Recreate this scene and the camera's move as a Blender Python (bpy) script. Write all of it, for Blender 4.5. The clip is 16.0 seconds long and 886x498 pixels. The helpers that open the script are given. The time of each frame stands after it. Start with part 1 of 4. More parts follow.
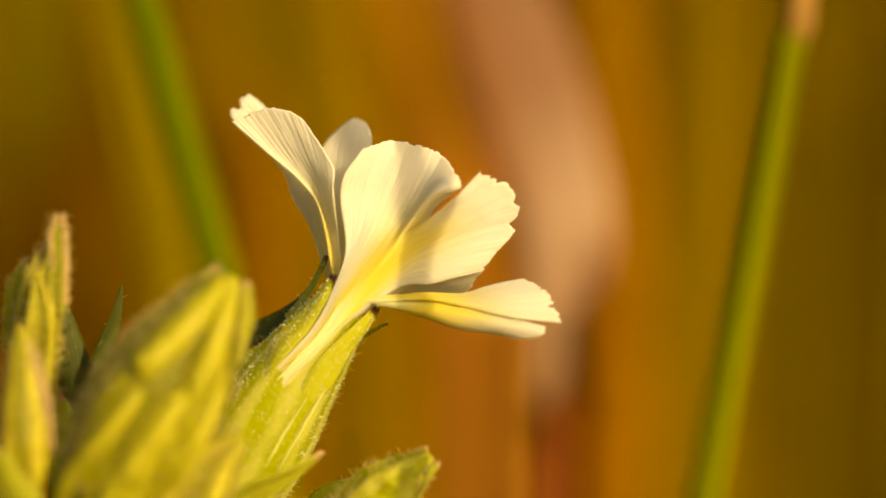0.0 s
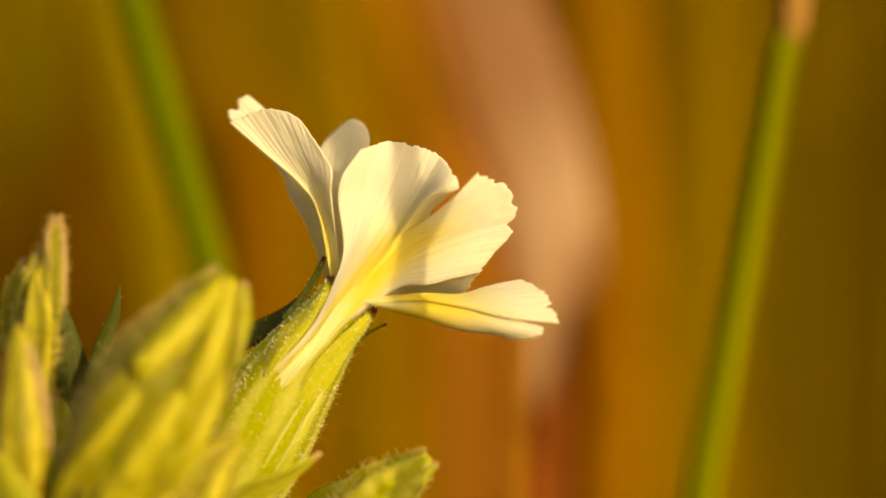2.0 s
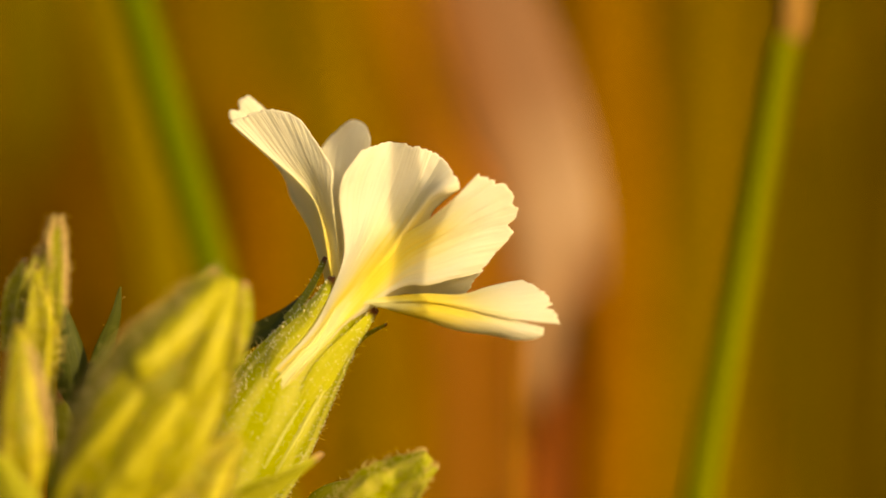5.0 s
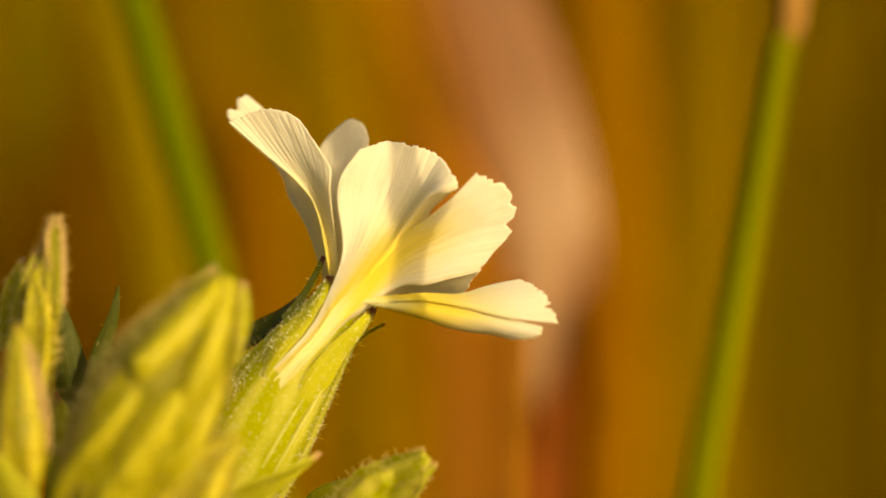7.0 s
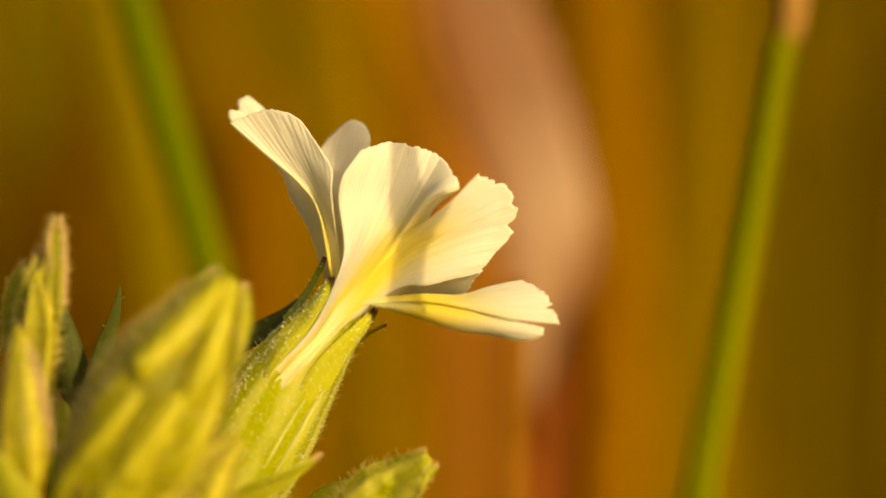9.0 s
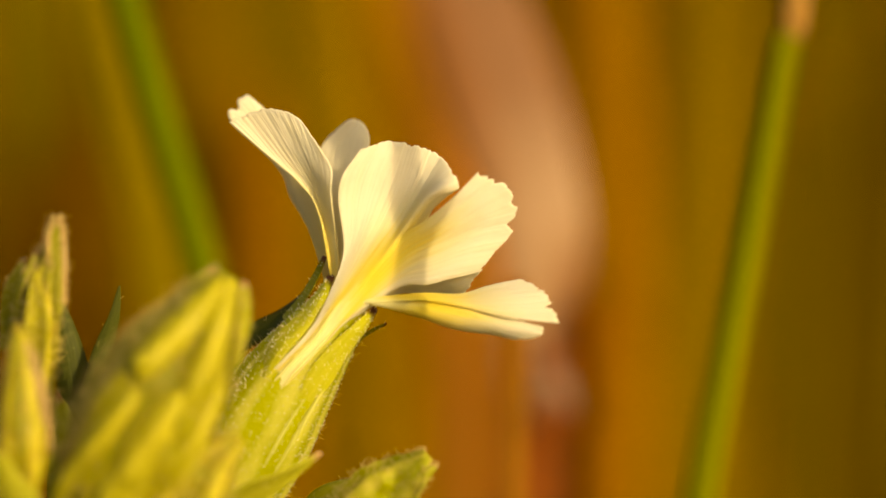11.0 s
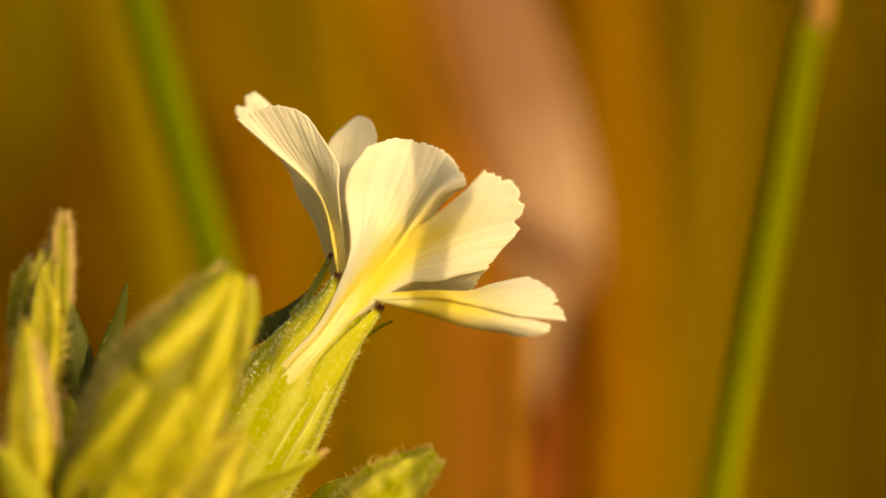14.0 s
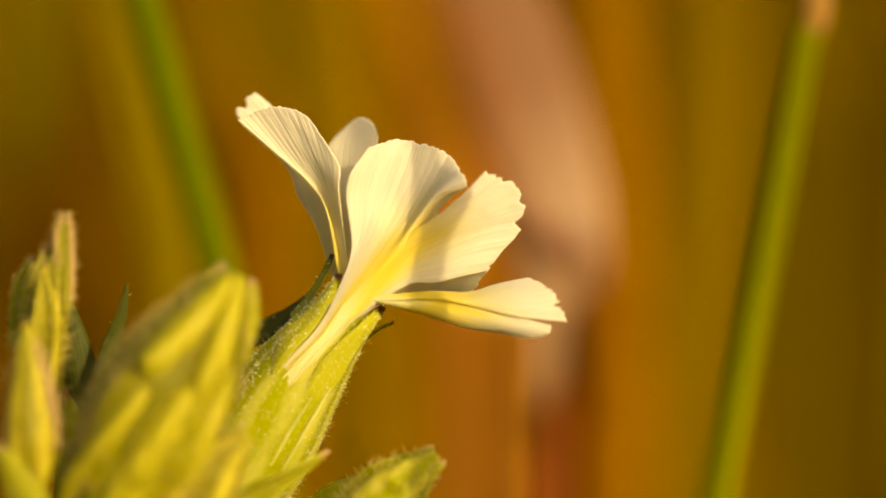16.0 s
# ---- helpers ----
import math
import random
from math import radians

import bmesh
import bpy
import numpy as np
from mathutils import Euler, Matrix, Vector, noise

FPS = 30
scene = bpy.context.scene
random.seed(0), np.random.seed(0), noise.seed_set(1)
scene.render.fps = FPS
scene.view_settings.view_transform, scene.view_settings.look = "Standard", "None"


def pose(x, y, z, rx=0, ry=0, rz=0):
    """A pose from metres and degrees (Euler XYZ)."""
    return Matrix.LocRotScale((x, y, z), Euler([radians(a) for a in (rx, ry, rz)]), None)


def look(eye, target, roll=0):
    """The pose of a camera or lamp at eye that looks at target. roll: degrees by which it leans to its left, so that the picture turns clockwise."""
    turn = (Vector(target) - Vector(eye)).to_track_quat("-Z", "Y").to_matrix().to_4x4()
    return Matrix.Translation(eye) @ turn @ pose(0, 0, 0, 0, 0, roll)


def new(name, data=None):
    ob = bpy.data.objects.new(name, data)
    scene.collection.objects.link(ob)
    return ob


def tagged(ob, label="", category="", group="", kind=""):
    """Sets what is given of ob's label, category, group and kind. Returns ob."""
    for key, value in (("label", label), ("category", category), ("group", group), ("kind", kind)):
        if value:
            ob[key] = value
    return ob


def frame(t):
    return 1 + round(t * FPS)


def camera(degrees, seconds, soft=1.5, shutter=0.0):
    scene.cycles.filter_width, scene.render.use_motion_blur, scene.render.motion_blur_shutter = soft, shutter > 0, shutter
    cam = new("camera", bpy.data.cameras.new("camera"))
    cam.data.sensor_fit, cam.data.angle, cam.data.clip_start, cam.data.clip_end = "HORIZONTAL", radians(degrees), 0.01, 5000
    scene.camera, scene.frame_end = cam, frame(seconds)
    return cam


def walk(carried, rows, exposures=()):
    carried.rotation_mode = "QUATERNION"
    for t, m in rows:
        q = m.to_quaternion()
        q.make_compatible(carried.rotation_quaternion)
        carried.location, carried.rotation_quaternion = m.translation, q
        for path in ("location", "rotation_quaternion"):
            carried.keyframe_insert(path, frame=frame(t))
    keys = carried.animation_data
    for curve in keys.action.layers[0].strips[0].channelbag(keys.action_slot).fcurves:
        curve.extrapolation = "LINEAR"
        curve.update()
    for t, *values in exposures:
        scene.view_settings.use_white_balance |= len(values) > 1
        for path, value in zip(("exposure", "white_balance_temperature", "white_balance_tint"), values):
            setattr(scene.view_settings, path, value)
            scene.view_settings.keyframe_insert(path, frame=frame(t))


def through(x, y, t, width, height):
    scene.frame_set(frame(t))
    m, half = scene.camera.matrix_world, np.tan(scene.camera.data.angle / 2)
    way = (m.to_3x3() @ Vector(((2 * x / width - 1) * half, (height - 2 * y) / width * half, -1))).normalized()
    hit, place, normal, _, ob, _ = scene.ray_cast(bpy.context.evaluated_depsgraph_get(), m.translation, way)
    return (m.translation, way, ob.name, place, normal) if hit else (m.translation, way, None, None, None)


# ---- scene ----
# The plan is in millimetres round the centre of the view: x to the right, d away from the camera, z up.
HEIGHT = 0.25      # of the view's centre above the ground
AWAY = 0.30        # from the lens to the flower

cam = camera(13.0, 16.0, soft=1.6)
cam.data.dof.use_dof = True
cam.data.dof.focus_distance = AWAY
cam.data.dof.aperture_fstop = 9.3
cam.data.dof.aperture_blades = 0
STAND = look((0, -AWAY, HEIGHT), (0, 0, HEIGHT))
walk(cam, [(0.0, STAND), (16.0, STAND)], exposures=[(0.0, 0.10, 8300, 6), (7.0, 0.08, 8300, 6), (12.5, 0.06, 8300, 6), (16.0, 0.05, 8300, 6)])

# ---- light: a low warm sun over the camera's right shoulder ----
SUN_UP, SUN_SIDE = radians(18), radians(40)
world = bpy.data.worlds.new("world")
scene.world = world
world.use_nodes = True
wn = world.node_tree.nodes
sky = wn.new("ShaderNodeTexSky")
sky.sky_type, sky.sun_disc = "NISHITA", False
sky.sun_elevation, sky.dust_density = SUN_UP, 7.0
sky.sun_rotation = radians(180) - SUN_SIDE
world.node_tree.links.new(sky.outputs[0], wn["Background"].inputs[0])
wn["Background"].inputs[1].default_value = 0.19
sun = new("sun", bpy.data.lights.new("sun", "SUN"))
sun.data.energy, sun.data.angle, sun.data.color = 4.2, radians(0.6), (1.0, 0.83, 0.54)
to_sun = Vector((math.sin(SUN_SIDE) * math.cos(SUN_UP), -math.cos(SUN_SIDE) * math.cos(SUN_UP), math.sin(SUN_UP)))
sun.matrix_world = look(to_sun * 5 + Vector((0, 0, HEIGHT)), (0, 0, HEIGHT))


# ---- materials ----
class Nodes:
    """A node material, written down in a few lines."""

    def __init__(self, name):
        self.mat = bpy.data.materials.new(name)
        self.mat.use_nodes = True
        self.tree = self.mat.node_tree
        self.tree.nodes.clear()
        self.out = self.add("ShaderNodeOutputMaterial")

    def add(self, kind, **inputs):
        node = self.tree.nodes.new(kind)
        for k, v in inputs.items():
            self.put(node.inputs[k.replace("_", " ")], v)
        return node

    def put(self, socket, v):
        if isinstance(v, bpy.types.NodeSocket):
            self.tree.links.new(v, socket)
        else:
            socket.default_value = (*v, 1.0) if isinstance(v, tuple) and len(v) == 3 and socket.type == "RGBA" else v

    def math(self, op, a, b=0.0):
        node = self.tree.nodes.new("ShaderNodeMath")
        node.operation = op
        self.put(node.inputs[0], a), self.put(node.inputs[1], b)
        return node.outputs[0]

    def ramp(self, fac, *stops):
        node = self.add("ShaderNodeValToRGB", Fac=fac)
        el = node.color_ramp.elements
        while len(el) < len(stops):
            el.new(0.5)
        for e, (p, c) in zip(el, stops):
            e.position, e.color = p, (*c, 1.0)
        return node.outputs[0]

    def mix(self, fac, a, b, blend="MIX"):
        node = self.tree.nodes.new("ShaderNodeMix")
        node.data_type, node.blend_type = "RGBA", blend
        self.put(node.inputs[0], fac), self.put(node.inputs[6], a), self.put(node.inputs[7], b)
        return node.outputs[2]

    def noise(self, vector, scale, detail=3.0, rough=0.55):
        return self.add("ShaderNodeTexNoise", Vector=vector, Scale=scale, Detail=detail, Roughness=rough).outputs[0]

    def uv(self, su=1.0, sv=1.0):
        m = self.add("ShaderNodeMapping", Vector=self.add("ShaderNodeUVMap").outputs[0])
        m.inputs["Scale"].default_value = (su, sv, 1)
        return m.outputs[0]

    def uv_parts(self):
        s = self.add("ShaderNodeSeparateXYZ", Vector=self.add("ShaderNodeUVMap").outputs[0])
        return s.outputs[0], s.outputs[1]

    def place(self):
        return self.add("ShaderNodeTexCoord").outputs["Object"]

    def bump(self, height, strength, distance):
        return self.add("ShaderNodeBump", Height=height, Strength=strength, Distance=distance).outputs[0]

    def leafy(self, colour, rough=0.5, through_colour=None, through=0.3, normal=None, gloss=0.4):
        """A leaf or petal: a soft gloss above, and light that comes through."""
        p = self.add("ShaderNodeBsdfPrincipled", Base_Color=colour, Roughness=rough)
        p.inputs["Specular IOR Level"].default_value = gloss
        t = self.add("ShaderNodeBsdfTranslucent", Color=colour if through_colour is None else through_colour)
        if normal is not None:
            self.put(p.inputs["Normal"], normal), self.put(t.inputs["Normal"], normal)
        m = self.add("ShaderNodeMixShader", Fac=through)
        self.put(m.inputs[1], p.outputs[0]), self.put(m.inputs[2], t.outputs[0])
        self.put(self.out.inputs[0], m.outputs[0])
        return self.mat


def petal_material():
    n = Nodes("white_petal")
    u, v = n.uv_parts()
    veins = n.noise(n.uv(9, 1.1), 1.0, 2.0)
    fine = n.noise(n.uv(58, 2.4), 1.0, 2.0)
    crease = n.noise(n.uv(30, 9), 1.0, 3.0)
    blotch = n.noise(n.place(), 260.0, 3.0)
    reach = n.math("ADD", v, n.math("MULTIPLY", n.math("SUBTRACT", veins, 0.5), 0.20))
    colour = n.ramp(reach, (0.30, (0.87, 0.86, 0.42)), (0.42, (0.86, 0.74, 0.02)), (0.57, (0.84, 0.73, 0.16)), (0.71, (0.785, 0.745, 0.44)), (0.88, (0.775, 0.755, 0.64)))
    colour = n.mix(n.math("MULTIPLY", n.ramp(fine, (0.42, (0, 0, 0)), (0.62, (1, 1, 1))), 0.18), colour, (0.70, 0.60, 0.36))
    colour = n.mix(n.math("MULTIPLY", blotch, 0.14), colour, (0.82, 0.75, 0.56))
    guide = n.math("MULTIPLY", n.ramp(reach, (0.30, (0, 0, 0)), (0.45, (1, 1, 1)), (0.60, (1, 1, 1)), (0.78, (0, 0, 0))),
                   n.ramp(n.noise(n.uv(24, 1.3), 1.0, 2.0), (0.48, (0, 0, 0)), (0.60, (1, 1, 1))))
    colour = n.mix(n.math("MULTIPLY", guide, 0.55), colour, (0.80, 0.62, 0.008))
    height = n.math("ADD", n.math("MULTIPLY", crease, 0.35), fine)
    return n.leafy(colour, 0.5, n.mix(0.6, colour, (0.97, 0.87, 0.54)), 0.50, n.bump(height, 0.3, 0.0003), 0.2)


def calyx_material(name, green, pale, veins, through=0.2, tip=0.55, phase=0.0, stain=0.5):
    n = Nodes(name)
    u, v = n.uv_parts()
    wobble = n.math("MULTIPLY", n.math("SUBTRACT", n.noise(n.uv(5, 4), 1.0), 0.5), 0.05)
    stripe = n.math("SINE", n.math("MULTIPLY", n.math("ADD", n.math("ADD", u, phase), wobble), 2 * math.pi * veins))
    band = n.ramp(n.math("ADD", n.math("MULTIPLY", stripe, 0.34), n.noise(n.uv(16, 6), 1.0)), (0.36, (0, 0, 0)), (0.88, (1, 1, 1)))
    grain = n.noise(n.place(), 2600.0, 3.0)
    colour = n.mix(band, green, pale)
    colour = n.mix(n.math("MULTIPLY", n.ramp(grain, (0.5, (0, 0, 0)), (0.72, (1, 1, 1))), 0.35), colour, pale)
    fleck = n.ramp(n.noise(n.place(), 620.0, 4.0, 0.65), (0.46, (0, 0, 0)), (0.70, (1, 1, 1)))
    colour = n.mix(n.math("MULTIPLY", fleck, stain), colour, (0.24, 0.145, 0.02))
    colour = n.mix(n.ramp(v, (0.9, (0, 0, 0)), (1.0, (tip, tip, tip))), colour, (0.22, 0.06, 0.015))
    height = n.math("ADD", n.math("MULTIPLY", grain, 0.7), n.math("MULTIPLY", band, 0.6))
    return n.leafy(colour, 0.52, None, through, n.bump(height, 0.35, 0.0002), 0.15)


def leaf_material(name, low, high, rough=0.5, through=0.25, streaks=18, tip=None, gloss=0.15):
    n = Nodes(name)
    u, v = n.uv_parts()
    streak = n.noise(n.uv(streaks, 1.5), 1.0, 3.0)
    spots = n.noise(n.place(), 420.0, 4.0)
    colour = n.mix(n.ramp(streak, (0.3, (0, 0, 0)), (0.7, (1, 1, 1))), low, high)
    colour = n.mix(n.math("MULTIPLY", spots, 0.3), colour, tuple(c * 0.6 for c in low))
    if tip is not None:
        colour = n.mix(n.ramp(v, (0.89, (0, 0, 0)), (0.95, (1, 1, 1))), colour, tip)
    return n.leafy(colour, rough, None, through, n.bump(n.math("ADD", streak, spots), 0.4, 0.0004), gloss)


def stalk_material():
    """A broad dry sheath: reddish along one margin, pale pinkish straw at its bend, dusky rose above."""
    n = Nodes("dry_red_sheath")
    u, v = n.uv_parts()
    streak = n.noise(n.uv(7, 1.2), 1.0, 3.0)
    colour = n.ramp(n.math("ADD", v, n.math("MULTIPLY", n.math("SUBTRACT", streak, 0.5), 0.08)),
                    (0.28, (0.14, 0.04, 0.002)), (0.315, (0.165, 0.052, 0.005)), (0.365, (0.26, 0.135, 0.052)), (0.48, (0.29, 0.165, 0.082)),
                    (0.60, (0.33, 0.21, 0.125)), (0.74, (0.195, 0.097, 0.047)), (1.0, (0.172, 0.0791, 0.0327)))
    above = n.math("MULTIPLY", n.ramp(u, (0.05, (0.8, 0.8, 0.8)), (0.5, (0, 0, 0))), n.ramp(v, (0.54, (0.2, 0.2, 0.2)), (0.66, (1, 1, 1))))
    below = n.math("MULTIPLY", n.ramp(u, (0.45, (0, 0, 0)), (0.8, (0.9, 0.9, 0.9))), n.ramp(v, (0.50, (1, 1, 1)), (0.60, (0, 0, 0))))
    colour = n.mix(n.math("ADD", above, below), colour, (0.172, 0.0568, 0.0043))
    return n.leafy(colour, 0.7, None, 0.15, n.bump(streak, 0.3, 0.0008), 0.1)


def meadow_material(name, *shades):
    n = Nodes(name)
    who = n.add("ShaderNodeNewGeometry").outputs["Random Per Island"]
    u, v = n.uv_parts()
    stops = [(i / max(1, len(shades) - 1), c) for i, c in enumerate(shades)]
    colour = n.ramp(who, *stops)
    colour = n.mix(n.math("MULTIPLY", n.noise(n.uv(6, 3), 1.0), 0.3), colour, tuple(c * 0.6 for c in shades[0]))
    return n.leafy(colour, 0.8, None, 0.25, None, 0.0)


def ground_material():
    n = Nodes("dry_meadow_soil")
    big, small = n.noise(n.place(), 1.5, 5.0), n.noise(n.place(), 60.0, 5.0)
    colour = n.ramp(big, (0.3, (0.13, 0.075, 0.012)), (0.55, (0.20, 0.115, 0.015)), (0.75, (0.13, 0.12, 0.014)))
    colour = n.mix(n.math("MULTIPLY", small, 0.6), colour, (0.09, 0.05, 0.012))
    return n.leafy(colour, 0.9, None, 0.0, n.bump(small, 0.8, 0.02), 0.2)


def plain_material(name, colour, rough=0.5, through=0.0, gloss=0.4, scale=900.0):
    n = Nodes(name)
    grain = n.noise(n.place(), scale, 3.0)
    c = n.mix(n.math("MULTIPLY", grain, 0.5), colour, tuple(x * 0.6 for x in colour))
    return n.leafy(c, rough, None, through, n.bump(grain, 0.3, 0.0002), gloss)


WHITE = petal_material()
CLAW = leaf_material("pale_yellow_claw", (0.72, 0.66, 0.16), (0.86, 0.82, 0.42), 0.45, 0.3, 7)
RIB = leaf_material("yellow_rib", (0.29, 0.272, 0.007), (0.52, 0.455, 0.04), 0.5, 0.25, 9)
BIG = calyx_material("olive_yellow_bud", (0.16, 0.157, 0.003), (0.29, 0.27, 0.010), 5, 0.3, 0.1, 0.0, 0.25)
PINK = leaf_material("pinkish_margin", (0.42, 0.27, 0.10), (0.58, 0.42, 0.20), 0.6, 0.2, 4)
CALYX = calyx_material("green_yellow_calyx", (0.47, 0.485, 0.006), (0.74, 0.71, 0.11), 10, 0.6, 0.55, 0.0, 0.0)
BUD = calyx_material("yellow_green_bud", (0.19, 0.18, 0.004), (0.54, 0.47, 0.035), 5, 0.25, 0.1)
LIME = calyx_material("lime_green_bud", (0.36, 0.37, 0.006), (0.62, 0.58, 0.07), 5, 0.5, 0.1, 0.0, 0.15)
VEIN = leaf_material("pale_calyx_vein", (0.56, 0.56, 0.09), (0.66, 0.65, 0.20), 0.5, 0.4, 5)
TOOTH = leaf_material("green_tooth", (0.45, 0.455, 0.008), (0.62, 0.58, 0.06), 0.5, 0.4, 5, (0.22, 0.07, 0.025))
SEPAL = leaf_material("green_sepal", (0.26, 0.28, 0.012), (0.42, 0.40, 0.02), 0.55, 0.25, 8, (0.20, 0.06, 0.02))
# Bract green taken nearly to black: the shade among the buds is painted in.
SHADED = leaf_material("shade_darkened_bract", (0.035, 0.042, 0.002), (0.065, 0.072, 0.003), 0.55, 0.15, 8)
BRACT = leaf_material("yellow_green_bract", (0.28, 0.29, 0.008), (0.46, 0.43, 0.04), 0.55, 0.25, 10, (0.45, 0.28, 0.12))
STEM = leaf_material("hairy_green_stem", (0.20, 0.22, 0.012), (0.34, 0.32, 0.02), 0.55, 0.05, 10)
HAIR = plain_material("silky_hair", (0.98, 0.94, 0.60), 0.15, 0.3, 0.9)
DOWN = plain_material("golden_down", (0.88, 0.72, 0.28), 0.3, 0.5)
RUSH = leaf_material("smooth_green_rush", (0.115, 0.125, 0.001), (0.155, 0.15, 0.001), 0.6, 0.12, 6, None, 0.04)
TAN = leaf_material("tan_dry_sheath", (0.28, 0.14, 0.03), (0.38, 0.205, 0.055), 0.7, 0.15, 8, None, 0.05)
BLADE = leaf_material("green_grass_blade", (0.078, 0.105, 0.001), (0.11, 0.132, 0.001), 0.7, 0.2, 8, None, 0.05)
STRAW = leaf_material("straw_grass_blade", (0.145, 0.102, 0.001), (0.18, 0.125, 0.001), 0.7, 0.2, 8, None, 0.05)
STALK = stalk_material()
LOWER = leaf_material("wine_red_stem", (0.125, 0.029, 0.001), (0.175, 0.043, 0.001), 0.7, 0.05, 6, None, 0.1)
SOIL = ground_material()
FLY = plain_material("dark_brown_fly", (0.18, 0.064, 0.018), 0.6)
WING = plain_material("smoky_wing", (0.20, 0.10, 0.045), 0.5, 0.3)


# ---- shapes ----
def mm(x, d, z):
    return Vector((x * 0.001, d * 0.001, HEIGHT + z * 0.001))


def glide(points, n):
    """n + 1 places along a smooth line through the points (Catmull-Rom)."""
    p = np.array([list(q) if not isinstance(q, (int, float)) else [q] for q in points], float)
    p = np.vstack([2 * p[0] - p[1], p, 2 * p[-1] - p[-2]])
    k, rows = len(p) - 3, []
    for i in range(n + 1):
        s = min(i / n * k, k - 1e-9)
        j, f = int(s), s - int(s)
        a, b, c, d = p[j:j + 4]
        rows.append(0.5 * (2 * b + (c - a) * f + (2 * a - 5 * b + 4 * c - d) * f * f + (3 * b - a - 3 * c + d) * f ** 3))
    return np.array(rows)


def unit(a):
    return a / np.maximum(np.linalg.norm(a, axis=-1, keepdims=True), 1e-12)


def mesh_of(name, verts, faces, uvs, material, smooth=True):
    me = bpy.data.meshes.new(name)
    me.from_pydata([tuple(v) for v in verts], [], faces)
    layer = me.uv_layers.new(name="UVMap")
    layer.data.foreach_set("uv", np.array([c for f in uvs for c in f], float).ravel())
    me.polygons.foreach_set("use_smooth", [smooth] * len(me.polygons))
    me.materials.append(material)
    me.update()
    return me


def sheet(name, path, half, side, material, nu=24, nv=30, cup=0.0, notch=0.0, round_tip=0.2, frill=0.0, thick=0.00012, wave=0.0, curl=0.0, seed=0, start=0.0, other=None, reach=None, fold=2.0):
    """A petal or leaf: a smooth midline, half widths along it, the way to its one side from base to tip; cup bends both sides up,
    curl the one side only; notch splits the tip, frill roughens the margin, wave ripples the surface."""
    rnd = random.Random(seed)
    steps = 240
    mid, wid, sid = glide(path, steps), glide(half, steps)[:, 0] * 0.001, glide(side, steps)
    wid2 = wid if other is None else glide(other, steps)[:, 0] * 0.001
    tip = None if reach is None else glide(reach, 200)[:, 0]
    along = unit(np.gradient(mid, axis=0))
    sid = unit(sid - along * (sid * along).sum(1, keepdims=True))
    nor = np.cross(along, sid)
    ph = [rnd.uniform(0, 6.28) for _ in range(8)]
    grid = np.zeros((nv + 1, nu + 1, 3))
    uv = np.zeros((nv + 1, nu + 1, 2))
    for j in range(nu + 1):
        u = 2 * j / nu - 1
        edge = (1 - round_tip * abs(u) ** 2.6 if tip is None else tip[round((u + 1) * 100)]) - notch * math.exp(-(u / 0.16) ** 2)
        edge += frill * (0.7 * math.sin(5 * u + ph[0]) + 0.5 * math.sin(13 * u + ph[1]) + 0.9 * abs(math.sin(19 * u + ph[2])) - 1.5)
        edge += frill * 0.55 * noise.noise(Vector((u * 14, seed * 3.7, 0)))
        for i in range(nv + 1):
            v = i / nv * max(0.05, min(1.0, edge + 0.0 if edge < 1 else 1.0))
            s = min(steps, v * steps)
            a, f = int(min(s, steps - 1)), s - int(min(s, steps - 1))
            w_of = wid if u < 0 else wid2
            m, w = mid[a] * (1 - f) + mid[a + 1] * f, w_of[a] * (1 - f) + w_of[a + 1] * f
            w *= 1 + frill * 0.8 * abs(u) ** 4 * (math.sin(31 * v + ph[3]) + 0.7 * math.sin(57 * v + ph[4]))
            lift = cup * abs(u) ** fold + curl * max(0.0, u) ** 3 * v + wave * v * math.sin(4.2 * u + ph[5]) * (0.4 + 0.6 * math.sin(3 * v + ph[6]))
            lift += wave * 0.10 * v * math.sin(15 * u + ph[7])
            grid[i, j] = m + sid[a] * w * u + nor[a] * w * lift
            uv[i, j] = (u * 0.5 + 0.5, start + (1 - start) * v)
    du, dv = np.gradient(grid, axis=1), np.gradient(grid, axis=0)
    n = unit(np.cross(dv, du))
    n[0] = n[1]
    verts = np.concatenate([(grid + n * thick / 2).reshape(-1, 3), (grid - n * thick / 2).reshape(-1, 3)])
    flat, half_n = uv.reshape(-1, 2), (nv + 1) * (nu + 1)
    faces = []
    for i in range(nv):
        for j in range(nu):
            a, b, c, d = i * (nu + 1) + j, i * (nu + 1) + j + 1, (i + 1) * (nu + 1) + j + 1, (i + 1) * (nu + 1) + j
            faces += [(a, d, c, b), (half_n + a, half_n + b, half_n + c, half_n + d)]
    ring = [(0, j) for j in range(nu)] + [(i, nu) for i in range(nv)] + [(nv, j) for j in range(nu, 0, -1)] + [(i, 0) for i in range(nv, 0, -1)]
    ids = [i * (nu + 1) + j for i, j in ring]
    for k, a in enumerate(ids):
        b = ids[(k + 1) % len(ids)]
        faces.append((a, b, half_n + b, half_n + a))
    uvs = [[flat[q % half_n] for q in f] for f in faces]
    return mesh_of(name, verts, faces, uvs, material)


